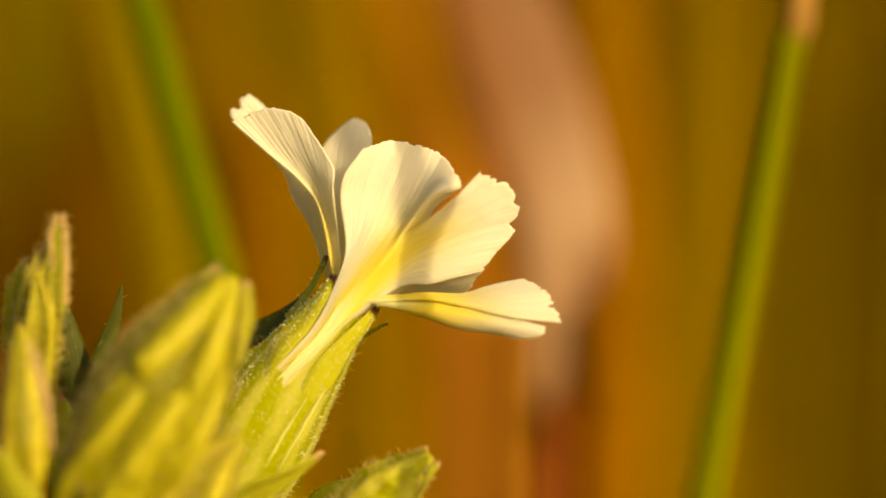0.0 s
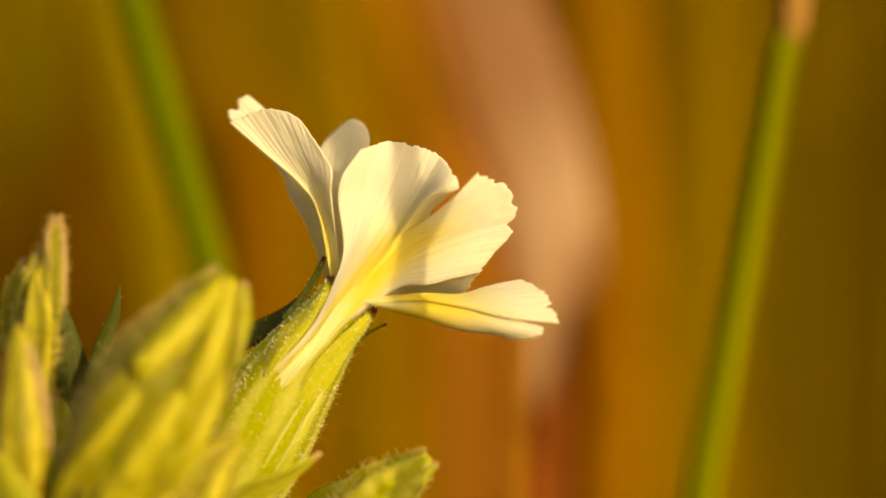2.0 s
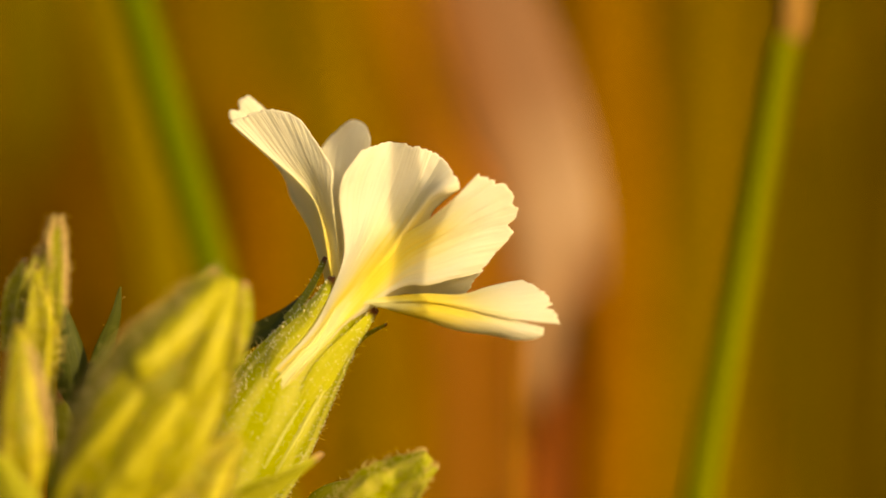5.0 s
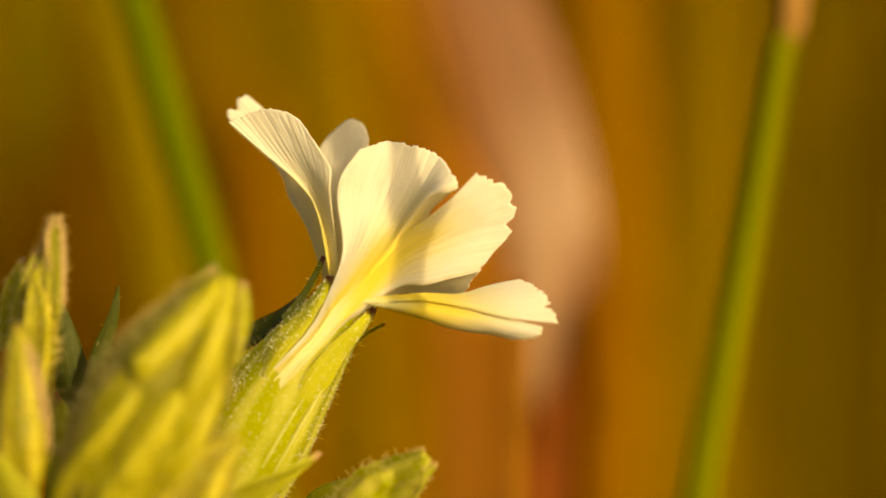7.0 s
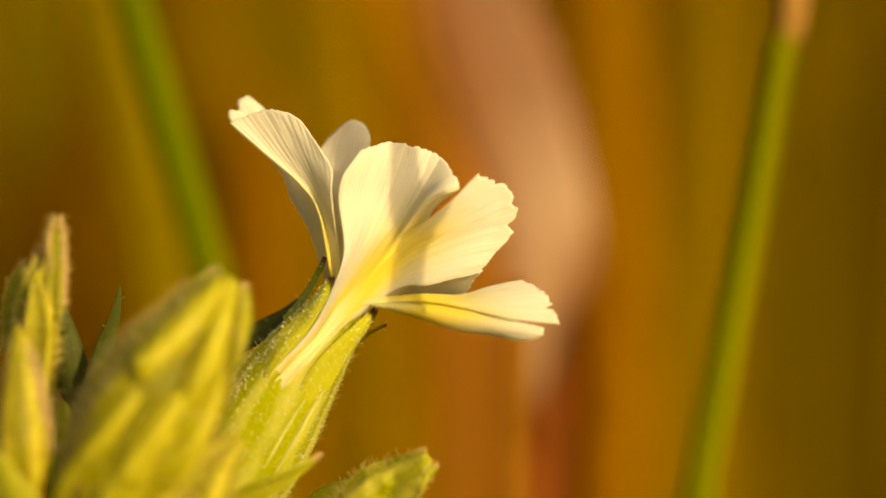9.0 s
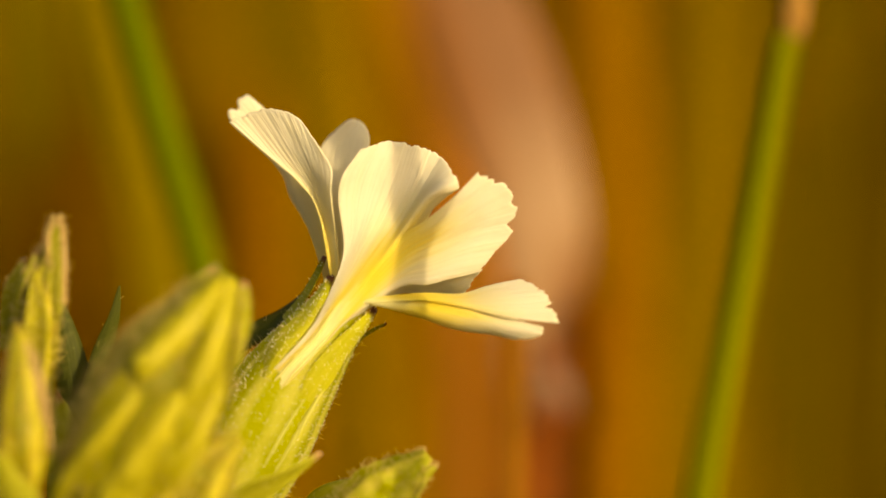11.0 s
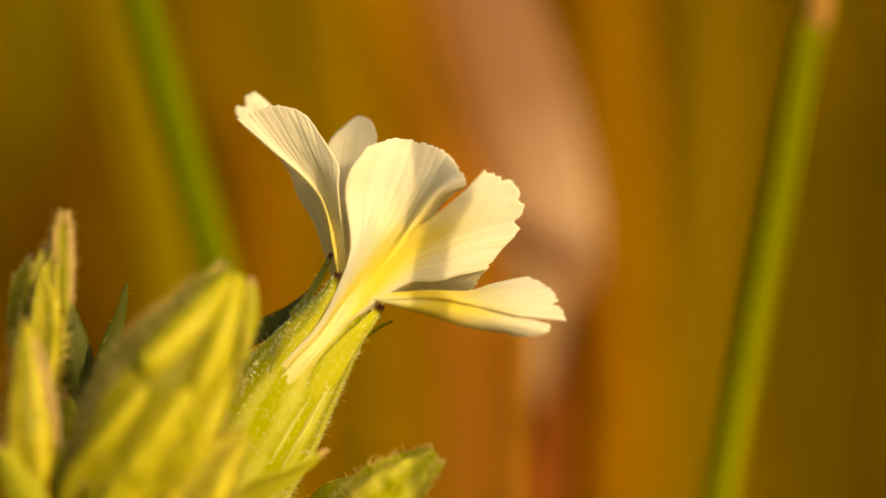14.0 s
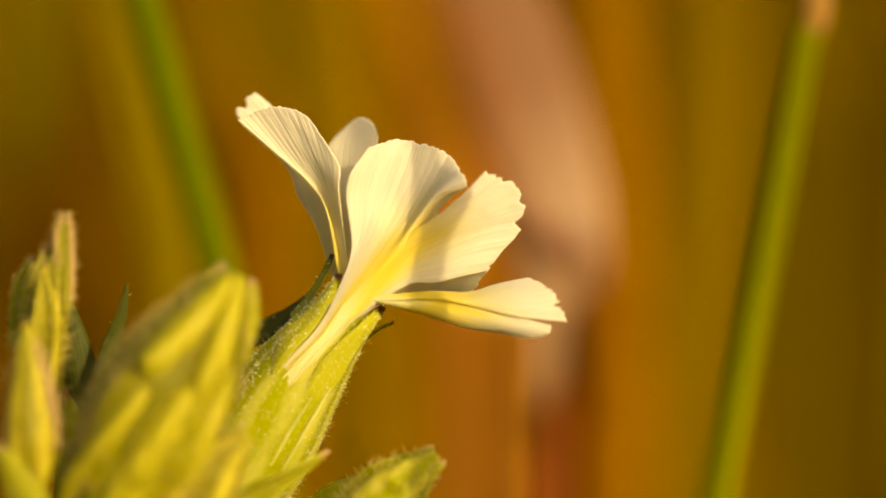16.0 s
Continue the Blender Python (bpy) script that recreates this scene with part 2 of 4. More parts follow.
def fan(name, ribs, material, nu=90, nv=60, start=0.3, frill=0.2, relief=0.03, nicks=(), thick=0.00014, seed=0, tint=None, bare=0.0):
    """A petal, lobe or tooth spread over its main veins, each a line from the base to the margin. frill: the depth of the margin's
    teeth, and relief that of the fine veins, in millimetres; nicks: places across the margin, how deep and how wide they cut;
    tint: for each vein, how far out its colour begins; bare: how much of it, from the base, is smooth."""
    rnd = random.Random(seed)
    steps = 160
    lines = np.array([glide(r, steps) for r in ribs])
    long = np.linalg.norm(np.diff(lines, axis=1), axis=2).sum(axis=1) * 1000
    grid, uv = np.zeros((nv + 1, nu + 1, 3)), np.zeros((nv + 1, nu + 1, 2))
    across = np.array([glide(list(lines[:, i]), nu) for i in range(steps + 1)])
    lengths = glide([float(v) for v in long], nu)[:, 0]
    hue = glide([float(v) for v in (tint or [start] * len(ribs))], nu)[:, 0]
    ph = [rnd.uniform(0, 6.28) for _ in range(6)]
    for j in range(nu + 1):
        u = j / nu
        cut = 0.5 * abs(noise.noise(Vector((u * 9, seed * 2.3, 0.5)))) + 0.9 * abs(noise.noise(Vector((u * 24, seed * 1.7, 4.2)))) + 0.5 * abs(noise.noise(Vector((u * 55, seed, 9.1))))
        cut = frill * cut + sum(deep * math.exp(-((u - at) / wide) ** 2) for at, deep, wide in nicks)
        edge = max(0.3, 1 - cut / max(lengths[j], 1.0))
        for i in range(nv + 1):
            v = (i / nv) * (1 - (1 - edge) * (i / nv) ** 3)
            q = min(v * steps, steps - 1e-6)
            a, f = int(q), q - int(q)
            grid[i, j] = across[a, j] * (1 - f) + across[a + 1, j] * f
            uv[i, j] = (u, hue[j] + (1 - hue[j]) * v)
    n = unit(np.cross(np.gradient(grid, axis=0), np.gradient(grid, axis=1)))
    for j in range(nu + 1):
        for i in range(nv + 1):
            u, v = j / nu, i / nv
            w = u + 0.012 * math.sin(7 * v + ph[0]) + 0.02 * noise.noise(Vector((u * 3, v * 3, seed)))
            vein = math.sin(w * 53 + ph[1]) * 0.25 + math.sin(w * 97 + ph[2]) * 0.3 + 1.1 * noise.noise(Vector((w * 15, v * 2.2, seed + 0.5)))
            v = max(0.0, v - bare) / (1 - bare)
            crinkle = noise.noise(Vector((w * 7, v * 6, seed + 7.5))) + 0.5 * noise.noise(Vector((w * 22, v * 11, seed + 3.5)))
            grid[i, j] += n[i, j] * 0.001 * relief * (vein * v * (1.5 - 0.6 * v) + 1.6 * crinkle * v)
    n = unit(np.cross(np.gradient(grid, axis=0), np.gradient(grid, axis=1)))
    taper = np.ones((nv + 1, nu + 1, 1))
    taper[-1], taper[:, 0], taper[:, -1] = 0.35, 0.35, 0.35
    verts = np.concatenate([(grid + n * taper * thick / 2).reshape(-1, 3), (grid - n * taper * thick / 2).reshape(-1, 3)])
    flat, half_n = uv.reshape(-1, 2), (nv + 1) * (nu + 1)
    faces = []
    for i in range(nv):
        for j in range(nu):
            a, b, c, d = i * (nu + 1) + j, i * (nu + 1) + j + 1, (i + 1) * (nu + 1) + j + 1, (i + 1) * (nu + 1) + j
            faces += [(a, d, c, b), (half_n + a, half_n + b, half_n + c, half_n + d)]
    ring = [(0, j) for j in range(nu)] + [(i, nu) for i in range(nv)] + [(nv, j) for j in range(nu, 0, -1)] + [(i, 0) for i in range(nv, 0, -1)]
    ids = [i * (nu + 1) + j for i, j in ring]
    for k, a in enumerate(ids):
        b = ids[(k + 1) % len(ids)]
        faces.append((a, b, half_n + b, half_n + a))
    return mesh_of(name, verts, faces, [[flat[q % half_n] for q in f] for f in faces], material)


def front(me, x, z):
    """How far from the plane of focus the near side of a mesh lies at that place, in millimetres."""
    co = np.array([v.co[:] for v in me.vertices])
    at = mm(x, 0, z)
    near = (co[:, 0] - at.x) ** 2 + (co[:, 2] - at.z) ** 2
    return float(co[near < max(near.min() * 1.01, 0.0005 ** 2), 1].min()) * 1000


def on_front(me, *places):
    """Places on the near side of a mesh; a third number lifts one off it, in millimetres."""
    return [mm(x, front(me, x, z) - sum(lift), z) for x, z, *lift in places]


def spindle(name, path, radii, material, nu=40, nv=40, ribs=0, depth=0.0, flat=1.0, twist=0.0, hollow=False, pleat=0.0, rough=0.0, seed=0):
    """A round body along a smooth line, with its radii in millimetres: stems, buds, calyces. ribs run along it."""
    mid, rad = glide(path, nv), glide(radii, nv)[:, 0] * 0.001
    along = unit(np.gradient(mid, axis=0))
    e1 = unit(np.cross(along, np.array([0.0, 1.0, 0.05])))
    e2 = np.cross(e1, along)
    verts, faces, uvs = [], [], []
    for i in range(nv + 1):
        v = i / nv
        for j in range(nu):
            a = 2 * math.pi * j / nu
            r = max(rad[i], 1e-5) * (1 + depth * math.sin(ribs * a + twist * v) + pleat * math.sin(2 * ribs * a + 1.0 + 2.2 * v) * math.sin(math.pi * v))
            r *= 1 + rough * noise.noise(Vector((2.2 * math.cos(a), 2.2 * math.sin(a), 9 * v + 5.3 * seed)))
            verts.append(mid[i] + e1[i] * r * math.cos(a) + e2[i] * r * flat * math.sin(a))
    for i in range(nv):
        for j in range(nu):
            k = (j + 1) % nu
            faces.append((i * nu + j, (i + 1) * nu + j, (i + 1) * nu + k, i * nu + k))
            u0, u1, v0, v1 = j / nu, (j + 1) / nu, i / nv, (i + 1) / nv
            uvs.append([(u0, v0), (u0, v1), (u1, v1), (u1, v0)])
    for i, flip in ((0, True), (nv, False)):
        if hollow and i:
            continue
        loop = [i * nu + j for j in range(nu)]
        faces.append(tuple(loop) if flip else tuple(reversed(loop)))
        uvs.append([(0.5, i / nv)] * nu)
    me = mesh_of(name, verts, faces, uvs, material)
    return me


def hairs(name, me, count, length, thickness, seed, lean=0.4, keep=None, material=None):
    """Fine tapered hairs all over a mesh, as one mesh."""
    rnd = random.Random(seed)
    polys = [p for p in me.polygons if len(p.vertices) == 4 and (keep is None or keep(p.center))]
    areas = np.array([p.area for p in polys])
    pick = np.random.RandomState(seed).choice(len(polys), count, p=areas / areas.sum())
    verts, faces, uvs = [], [], []
    for q in pick:
        p = polys[q]
        c = [me.vertices[i].co for i in p.vertices]
        a, b = rnd.random(), rnd.random()
        root = c[0].lerp(c[1], a).lerp(c[3].lerp(c[2], a), b)
        way = (p.normal + Vector((rnd.uniform(-1, 1), rnd.uniform(-1, 1), rnd.uniform(-0.6, 1))) * lean).normalized()
        bend = Vector((rnd.uniform(-1, 1), rnd.uniform(-1, 1), rnd.uniform(-0.3, 1))) * 0.35
        size = length * rnd.uniform(0.35, 1.15)
        t1 = way.cross(Vector((0.3, 0.5, 0.8))).normalized()
        t2 = way.cross(t1)
        base = len(verts)
        for f, r in ((-0.05, 1.0), (0.5, 0.75), (1.0, 0.25)):
            at = root + way * size * f + bend * size * f * f
            for k in range(3):
                ang = k * 2.094
                verts.append(at + (t1 * math.cos(ang) + t2 * math.sin(ang)) * thickness * r)
        for s in range(2):
            for k in range(3):
                l = (k + 1) % 3
                faces.append((base + s * 3 + k, base + s * 3 + l, base + s * 3 + 3 + l, base + s * 3 + 3 + k))
        faces.append((base + 6, base + 7, base + 8))
    uvs = [[(0, 0)] * len(f) for f in faces]
    return mesh_of(name, verts, faces, uvs, material or DOWN)


def thing(name, at, label, category, group="", kind=""):
    """The empty at a thing's base, which carries its parts."""
    ob = new(name)
    ob.location = at
    ob.empty_display_size = 0.01
    return tagged(ob, label, category, group, kind)


def part(name, me, parent, label=""):
    """A mesh, built in the world's space, as a part of a thing or of a part."""
    ob = new(name, me)
    root = parent
    while root.parent:
        root = root.parent
    me.transform(Matrix.Translation(-root.location))
    ob.parent = parent
    if label:
        ob["label"] = label
    return ob


# ---- ground ----
def build_ground():
    n, reach = 60, 400.0
    bm = bmesh.new()
    rows = []
    for i in range(n + 1):
        for j in range(n + 1):
            a, b = 2 * i / n - 1, 2 * j / n - 1
            x, y = reach * a * abs(a) ** 3, reach * b * abs(b) ** 3
            z = 0.012 * noise.noise(Vector((x * 2, y * 2, 0.3)))
            rows.append(bm.verts.new((x, y, z - 0.012)))
    for i in range(n):
        for j in range(n):
            bm.faces.new((rows[i * (n + 1) + j], rows[(i + 1) * (n + 1) + j], rows[(i + 1) * (n + 1) + j + 1], rows[i * (n + 1) + j + 1]))
    me = bpy.data.meshes.new("ground")
    bm.to_mesh(me)
    me.uv_layers.new(name="UVMap")
    me.materials.append(SOIL)
    tagged(new("ground", me), "dry brown meadow soil under the grass", "ground", kind="structure")


def grass(name, label, count, spot, tall, width, shades, seed):
    """Many blades as one mesh; spot(rnd) gives the place of a blade's root."""
    rnd = random.Random(seed)
    verts, faces, uvs = [], [], []
    for _ in range(count):
        x, y = spot(rnd)
        h, w, turn = tall * rnd.uniform(0.65, 1.15), width * rnd.uniform(0.6, 1.3), rnd.uniform(-0.9, 0.9)
        lean, bow = Vector((rnd.uniform(-0.22, 0.22), rnd.uniform(-0.2, 0.2), 0)), Vector((rnd.uniform(-0.25, 0.25), rnd.uniform(-0.2, 0.2), 0))
        s = Vector((math.cos(turn), math.sin(turn), 0))
        b = len(verts)
        for i in range(6):
            f = i / 5
            at = Vector((x, y, -0.02)) + Vector((0, 0, h * f)) + lean * h * f + bow * h * f * f
            r = w * 0.5 * (1 - f ** 2.2) + 0.0002
            verts += [at - s * r, at + Vector((-s.y, s.x, 0)) * r * 0.35, at + s * r]
        for i in range(5):
            for k in range(2):
                faces.append((b + 3 * i + k, b + 3 * i + k + 1, b + 3 * i + k + 4, b + 3 * i + k + 3))
                uvs.append([(k / 2, i / 5), (k / 2 + 0.5, i / 5), (k / 2 + 0.5, i / 5 + 0.2), (k / 2, i / 5 + 0.2)])
    return tagged(new(name, mesh_of(name, verts, faces, uvs, meadow_material(name, *shades))), label, "grass", kind="stuff")


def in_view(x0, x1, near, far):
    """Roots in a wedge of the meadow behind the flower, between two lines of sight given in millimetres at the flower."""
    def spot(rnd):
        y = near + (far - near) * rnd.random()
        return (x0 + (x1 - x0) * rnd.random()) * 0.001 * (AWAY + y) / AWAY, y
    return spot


def around(near, far):
    """Roots all over the field, but for the clearing in which flower and camera stand."""
    def spot(rnd):
        while True:
            a, q = rnd.uniform(0, 2 * math.pi), near + (far - near) * rnd.random() ** 1.3
            x, y = q * math.cos(a), q * math.sin(a)
            if not (abs(x) < 0.35 + 0.25 * abs(y) and -0.8 < y < 0.3):
                return x, y
    return spot


def stand(rnd):
    """Roots of a loose stand of taller grass behind the flower, with an uneven edge."""
    while True:
        x, y = rnd.gauss(0, 1.5), 1.1 + abs(rnd.gauss(0, 1.4))
        if y > 1.15 + 0.12 * x * x + 0.5 * noise.noise(Vector((x * 1.4, 0.4, 2.0))) and y < 5.5:
            return x, y


OLIVE, OCHRE, RUST, DEEP = (0.165, 0.115, 0.001), (0.235, 0.128, 0.001), (0.24, 0.10, 0.001), (0.085, 0.054, 0.001)


def build_meadow():
    grass("meadow_grass", "stand of mixed olive and rust meadow grass", 15000, stand, 0.75, 0.011, (OLIVE, OCHRE, RUST, OCHRE), 1)
    grass("meadow_grass", "mixed olive and rust grass of the field around", 15000, around(0.8, 6.0), 0.30, 0.009, (OLIVE, OCHRE, RUST), 7)
    grass("meadow_grass", "tall mixed grass further out in the field", 7000, around(4.0, 16.0), 0.9, 0.022, (OLIVE, OCHRE, RUST), 2)
    grass("short_grass", "short olive and ochre grass at the foot of the flower", 7000, lambda r: (r.uniform(-1.5, 1.5), r.uniform(-1.5, 1.5)), 0.11, 0.006, (OLIVE, OCHRE, DEEP), 8)
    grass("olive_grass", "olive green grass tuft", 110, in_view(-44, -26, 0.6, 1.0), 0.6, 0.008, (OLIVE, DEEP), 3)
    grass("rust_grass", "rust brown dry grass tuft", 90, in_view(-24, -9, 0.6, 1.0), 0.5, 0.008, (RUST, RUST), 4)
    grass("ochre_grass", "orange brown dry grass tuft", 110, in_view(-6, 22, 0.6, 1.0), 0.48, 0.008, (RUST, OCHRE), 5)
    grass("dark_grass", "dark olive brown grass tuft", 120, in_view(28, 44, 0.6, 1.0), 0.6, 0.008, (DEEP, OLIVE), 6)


def build_dry_blades():
    """Single dry blades close behind the flower."""
    def reed(row, half, colour, label):
        root = thing("dry_reed", (row[0].x, row[0].y, 0.0), label + " standing behind the flower", "reed", "dry reeds behind the flower")
        mat = leaf_material(label.replace(" ", "_"), tuple(c * 0.85 for c in colour), tuple(c * 1.12 for c in colour), 0.8, 0.2, 6, None, 0.0)
        row = [Vector((row[0].x, row[0].y, -0.01))] + row[1:]
        part("blade", sheet("blade", row, half, [(1, 0.15, 0), (1, 0.3, 0)], mat, 8, 50, 0.3, 0, 0.1, 0, 0.0004, 0.1, 0, 5), root)
        part("midrib", spindle("midrib", [p - Vector((0, 0.0004, 0)) for p in row], [w * 0.09 for w in half], mat, 8, 40), root)

    reed([mm(-5.98, 190, -196.47), mm(-6.69, 190, -32.69), mm(-7.98, 190, -14.17), mm(-10.25, 190, 10.04), mm(-13.10, 190, 38.52), mm(-15.95, 190, 59.89)], [3.2, 3.2, 3.2, 2.8, 2.0, 0.4], (0.225, 0.125, 0.001), "olive green reed blade")
    reed([mm(1.2, 200, -200.48), mm(-0.2, 200, -33.35), mm(-1.60, 200, 2.98), mm(-3.05, 200, 16.06), mm(-6.10, 200, 32.04), mm(-10.46, 200, 53.84)], [4.2, 4.2, 3.6, 3.2, 3.0, 0.4], (0.35, 0.146, 0.014), "ochre dry reed blade")
    reed([mm(5.37, 260, -224.53), mm(4.15, 260, -37.35), mm(3.74, 260, -16.20), mm(3.34, 260, 1.71), mm(1.30, 260, 19.61)], [6.0, 6.0, 5.4, 3.0, 0.4], (0.58, 0.205, 0.03), "orange brown dry reed blade")
    reed([mm(6.1, 45, -111.91), mm(6.37, 45, -22.11), mm(6.42, 45, -15.99), mm(6.12, 45, -9.98), mm(5.52, 45, -5.97)], [0.9, 0.9, 0.85, 0.6, 0.1], (0.265, 0.108, 0.011), "pale straw reed blade")
    reed([mm(15.15, 92.3, -112), mm(15.43, 92.3, -24.67), mm(15.88, 92.3, -17.85), mm(16.66, 92.3, -8.90), mm(17.56, 92.3, -1.62), mm(17.89, 92.3, 2.85)], [1.2, 1.2, 1.0, 0.8, 0.45, 0.1], (0.19, 0.07, 0.001), "dark russet reed stem")
    reed([mm(22.4, 170, -140.64), mm(22.47, 170, -30.12), mm(22.13, 170, -8.13), mm(21.58, 170, 9.63), mm(19.88, 170, 30.12), mm(17.14, 170, 50.61)], [3.8, 3.8, 3.8, 3.6, 3.2, 0.3], (0.225, 0.10, 0.003), "orange brown dry reed blade")
    reed([mm(34.6, 230, -158.59), mm(33.9, 230, -33.97), mm(35.6, 230, 3.16), mm(37.9, 230, 33.97), mm(41.2, 230, 64.78)], [6.4, 6.4, 6.4, 5.6, 0.5], (0.152, 0.092, 0.001), "olive green reed blade")
    reed([mm(-23.86, 240, -161.58), mm(-24.64, 240, -34.61), mm(-24.80, 240, 3.22), mm(-25.82, 240, 15.77), mm(-27.00, 240, 24.41)], [5.0, 5.0, 5.0, 3.5, 0.5], (0.20, 0.084, 0.001), "rust brown dry reed blade")
    reed([mm(-56.82, 240, -161.58), mm(-56.82, 240, -34.61), mm(-55.25, 240, -4.63), mm(-54.46, 240, 8.63), mm(-55.25, 240, 18.76)], [6.0, 6.0, 6.0, 4.0, 0.5], (0.135, 0.057, 0.001), "deep russet reed blade")
    reed([mm(-17.73, 270, -170.56), mm(-19.80, 270, -36.53), mm(-21.87, 270, 11.68), mm(-24.35, 270, 36.53), mm(-27.67, 270, 61.38)], [5.5, 6.0, 6.5, 6.5, 1.0], (0.106, 0.068, 0.001), "olive green reed blade")
    reed([mm(-56.32, 275, -172.06), mm(-57.99, 275, -36.85), mm(-59.66, 275, 11.78), mm(-61.33, 275, 36.85), mm(-63.84, 275, 61.92)], [5.5, 6.0, 7.0, 7.0, 1.0], (0.152, 0.108, 0.001), "olive green reed blade")
    reed([mm(56.19, 240, -161.58), mm(56.19, 240, -34.61), mm(59.33, 240, 3.22), mm(60.90, 240, 16.76), mm(62.25, 240, 30.15)], [6.0, 6.0, 6.0, 4.5, 0.5], (0.062, 0.037, 0.001), "dark brown reed blade")
    reed([mm(-32.29, 250, -180.56), mm(-32.77, 250, -36.69), mm(-33.25, 250, 11.27), mm(-33.89, 250, 35.25), mm(-35.09, 250, 63.22)], [5.4, 5.4, 5.4, 5.2, 0.5], (0.145, 0.081, 0.001), "olive brown reed blade")
    reed([mm(-49.13, 240, -177.28), mm(-48.97, 240, -34.61), mm(-48.58, 240, -12.48), mm(-48.18, 240, 3.22), mm(-47.79, 240, 16.56), mm(-47.40, 240, 27.55)], [4.2, 4.2, 4.2, 4.0, 2.6, 0.4], (0.12, 0.056, 0.001), "dark brown reed blade")
    reed([mm(47.89, 235, -175.64), mm(48.28, 235, -35.69), mm(49.84, 235, 10.96), mm(51.78, 235, 34.29), mm(55.67, 235, 61.50)], [4.2, 4.2, 4.2, 4.4, 0.5], (0.093, 0.060, 0.001), "dull olive reed blade")


# ---- the campion ----
def build_campion():
    plant = thing("campion", (mm(-23.28, 0, -28.73).x, 0.0, 0.0), "white flowering campion with hairy yellow-green buds, rooted in the meadow", "flower")
    # stem, and the short stalks of flower and buds
    part("stem", spindle("stem", [Vector((plant.location.x, 0, -0.01)), mm(-23.06, 0, -111.57), mm(-22.76, 0, -50.53), mm(-22.48, 1, -31.01)], [2.2, 2.0, 1.8, 1.7], STEM, 16, 40), plant)
    part("pedicel", spindle("pedicel", [mm(-22.48, 1, -31.45), mm(-21.10, 0, -26.99), mm(-19.14, 0, -23.72)], [1.6, 1.4, 1.6], STEM, 16, 12), plant)
    part("pedicel", spindle("pedicel", [mm(-22.48, 1, -31.45), mm(-24.70, -9, -25.33), mm(-26.05, -15, -21.91)], [1.6, 1.3, 1.5], STEM, 16, 12), plant)
    part("pedicel", spindle("pedicel", [mm(-22.48, 1, -31.45), mm(-28.60, -8, -24.57), mm(-30.61, -15, -19.22)], [1.5, 1.2, 1.2], STEM, 16, 12), plant)
    part("pedicel", spindle("pedicel", [mm(-22.48, 1, -31.45), mm(-13.25, 0, -26.99), mm(-9.11, 0, -22.63)], [1.5, 1.2, 1.2], STEM, 16, 12), plant)

    # the open flower
    me = spindle("flower", [mm(-19.58, 0, -23.94), mm(-17.09, 0, -19.58), mm(-14.65, 0, -15.00), mm(-12.03, 0, -10.51), mm(-9.24, 0, -6.58), mm(-7.24, 0, -3.88)],
                 [1.6, 3.7, 4.2, 3.7, 2.75, 1.95], CALYX, 80, 70, 5, 0.04, 1.0, 0.6, True, 0.012)
    down = hairs("hairs", me, 1100, 0.00055, 0.000013, 11, 0.5)
    speck = hairs("hairs", me, 2400, 0.00016, 0.00005, 12, 0.5, None, HAIR)
    ridges, claws, teeth = [], [], []
    ridges.append((on_front(me, (-8.11, -8.93, -0.06), (-9.41, -11.18, -0.06), (-10.96, -13.86, -0.1), (-12.86, -17.14, -0.1)), [0.06, 0.14, 0.19, 0.1]))
    ridges.append((on_front(me, (-10.53, -11.44, -0.08), (-11.74, -13.25, -0.08), (-13.12, -15.58, -0.1), (-14.59, -18.17, -0.1)), [0.05, 0.13, 0.17, 0.1]))
    claws.append(on_front(me, (-13.55, -9.80, -0.3), (-12.04, -8.24, -0.02), (-10.32, -6.34, 0.02), (-8.98, -4.06, 0.15)))
    claws.append(on_front(me, (-13.29, -10.66, -0.3), (-11.39, -8.59, 0.12), (-9.67, -6.78, 0.2), (-8.20, -4.49, 0.45)))
    claws.append(on_front(me, (-12.69, -11.01, -0.3), (-10.96, -9.02, 0.12), (-9.24, -7.21, 0.2), (-7.51, -5.22, 0.5)))
    claws.append(on_front(me, (-11.91, -10.49, -0.3), (-10.32, -8.59, 0), (-8.72, -6.86, 0.02), (-6.91, -5.27, 0.3)))
    teeth.append([on_front(me, (-14.59, -10.75, -0.5), (-13.21, -6.95, -0.1), (-11.48, -5.31, 0.1), (-9.88, -3.50, 0.2), (-8.76, -1.99, 0.5)),
                  on_front(me, (-14.42, -10.92, -0.5), (-12.69, -7.73, 0.12), (-11.05, -6.00, 0.22), (-9.58, -3.84, 0.4), (-8.59, -1.90, 0.7)),
                  on_front(me, (-14.16, -11.09, -0.5), (-12.26, -8.24, 0.2), (-10.66, -6.43, 0.3), (-9.11, -4.10, 0.5), (-8.33, -2.11, 0.8))])
    teeth.append([on_front(me, (-12.26, -12.99, -0.5), (-10.23, -9.19, 0.12), (-8.50, -7.21, 0.3), (-6.78, -5.70, 0.6), (-5.35, -4.45, 0.9)),
                  on_front(me, (-12.00, -13.25, -0.5), (-9.84, -10.06, 0.08), (-8.07, -8.03, 0.25), (-6.34, -6.13, 0.6), (-5.18, -4.53, 0.9)),
                  on_front(me, (-11.65, -13.60, -0.5), (-8.89, -10.83, -0.05), (-7.55, -8.63, 0.1), (-6.13, -6.56, 0.4), (-5.01, -4.70, 0.7))])
    flower = part("flower_head", me, plant, "inflated yellow-green calyx with pale veins and fine hairs")
    for m in (down, speck):
        tagged(part("hairs", m, flower), kind="stuff")
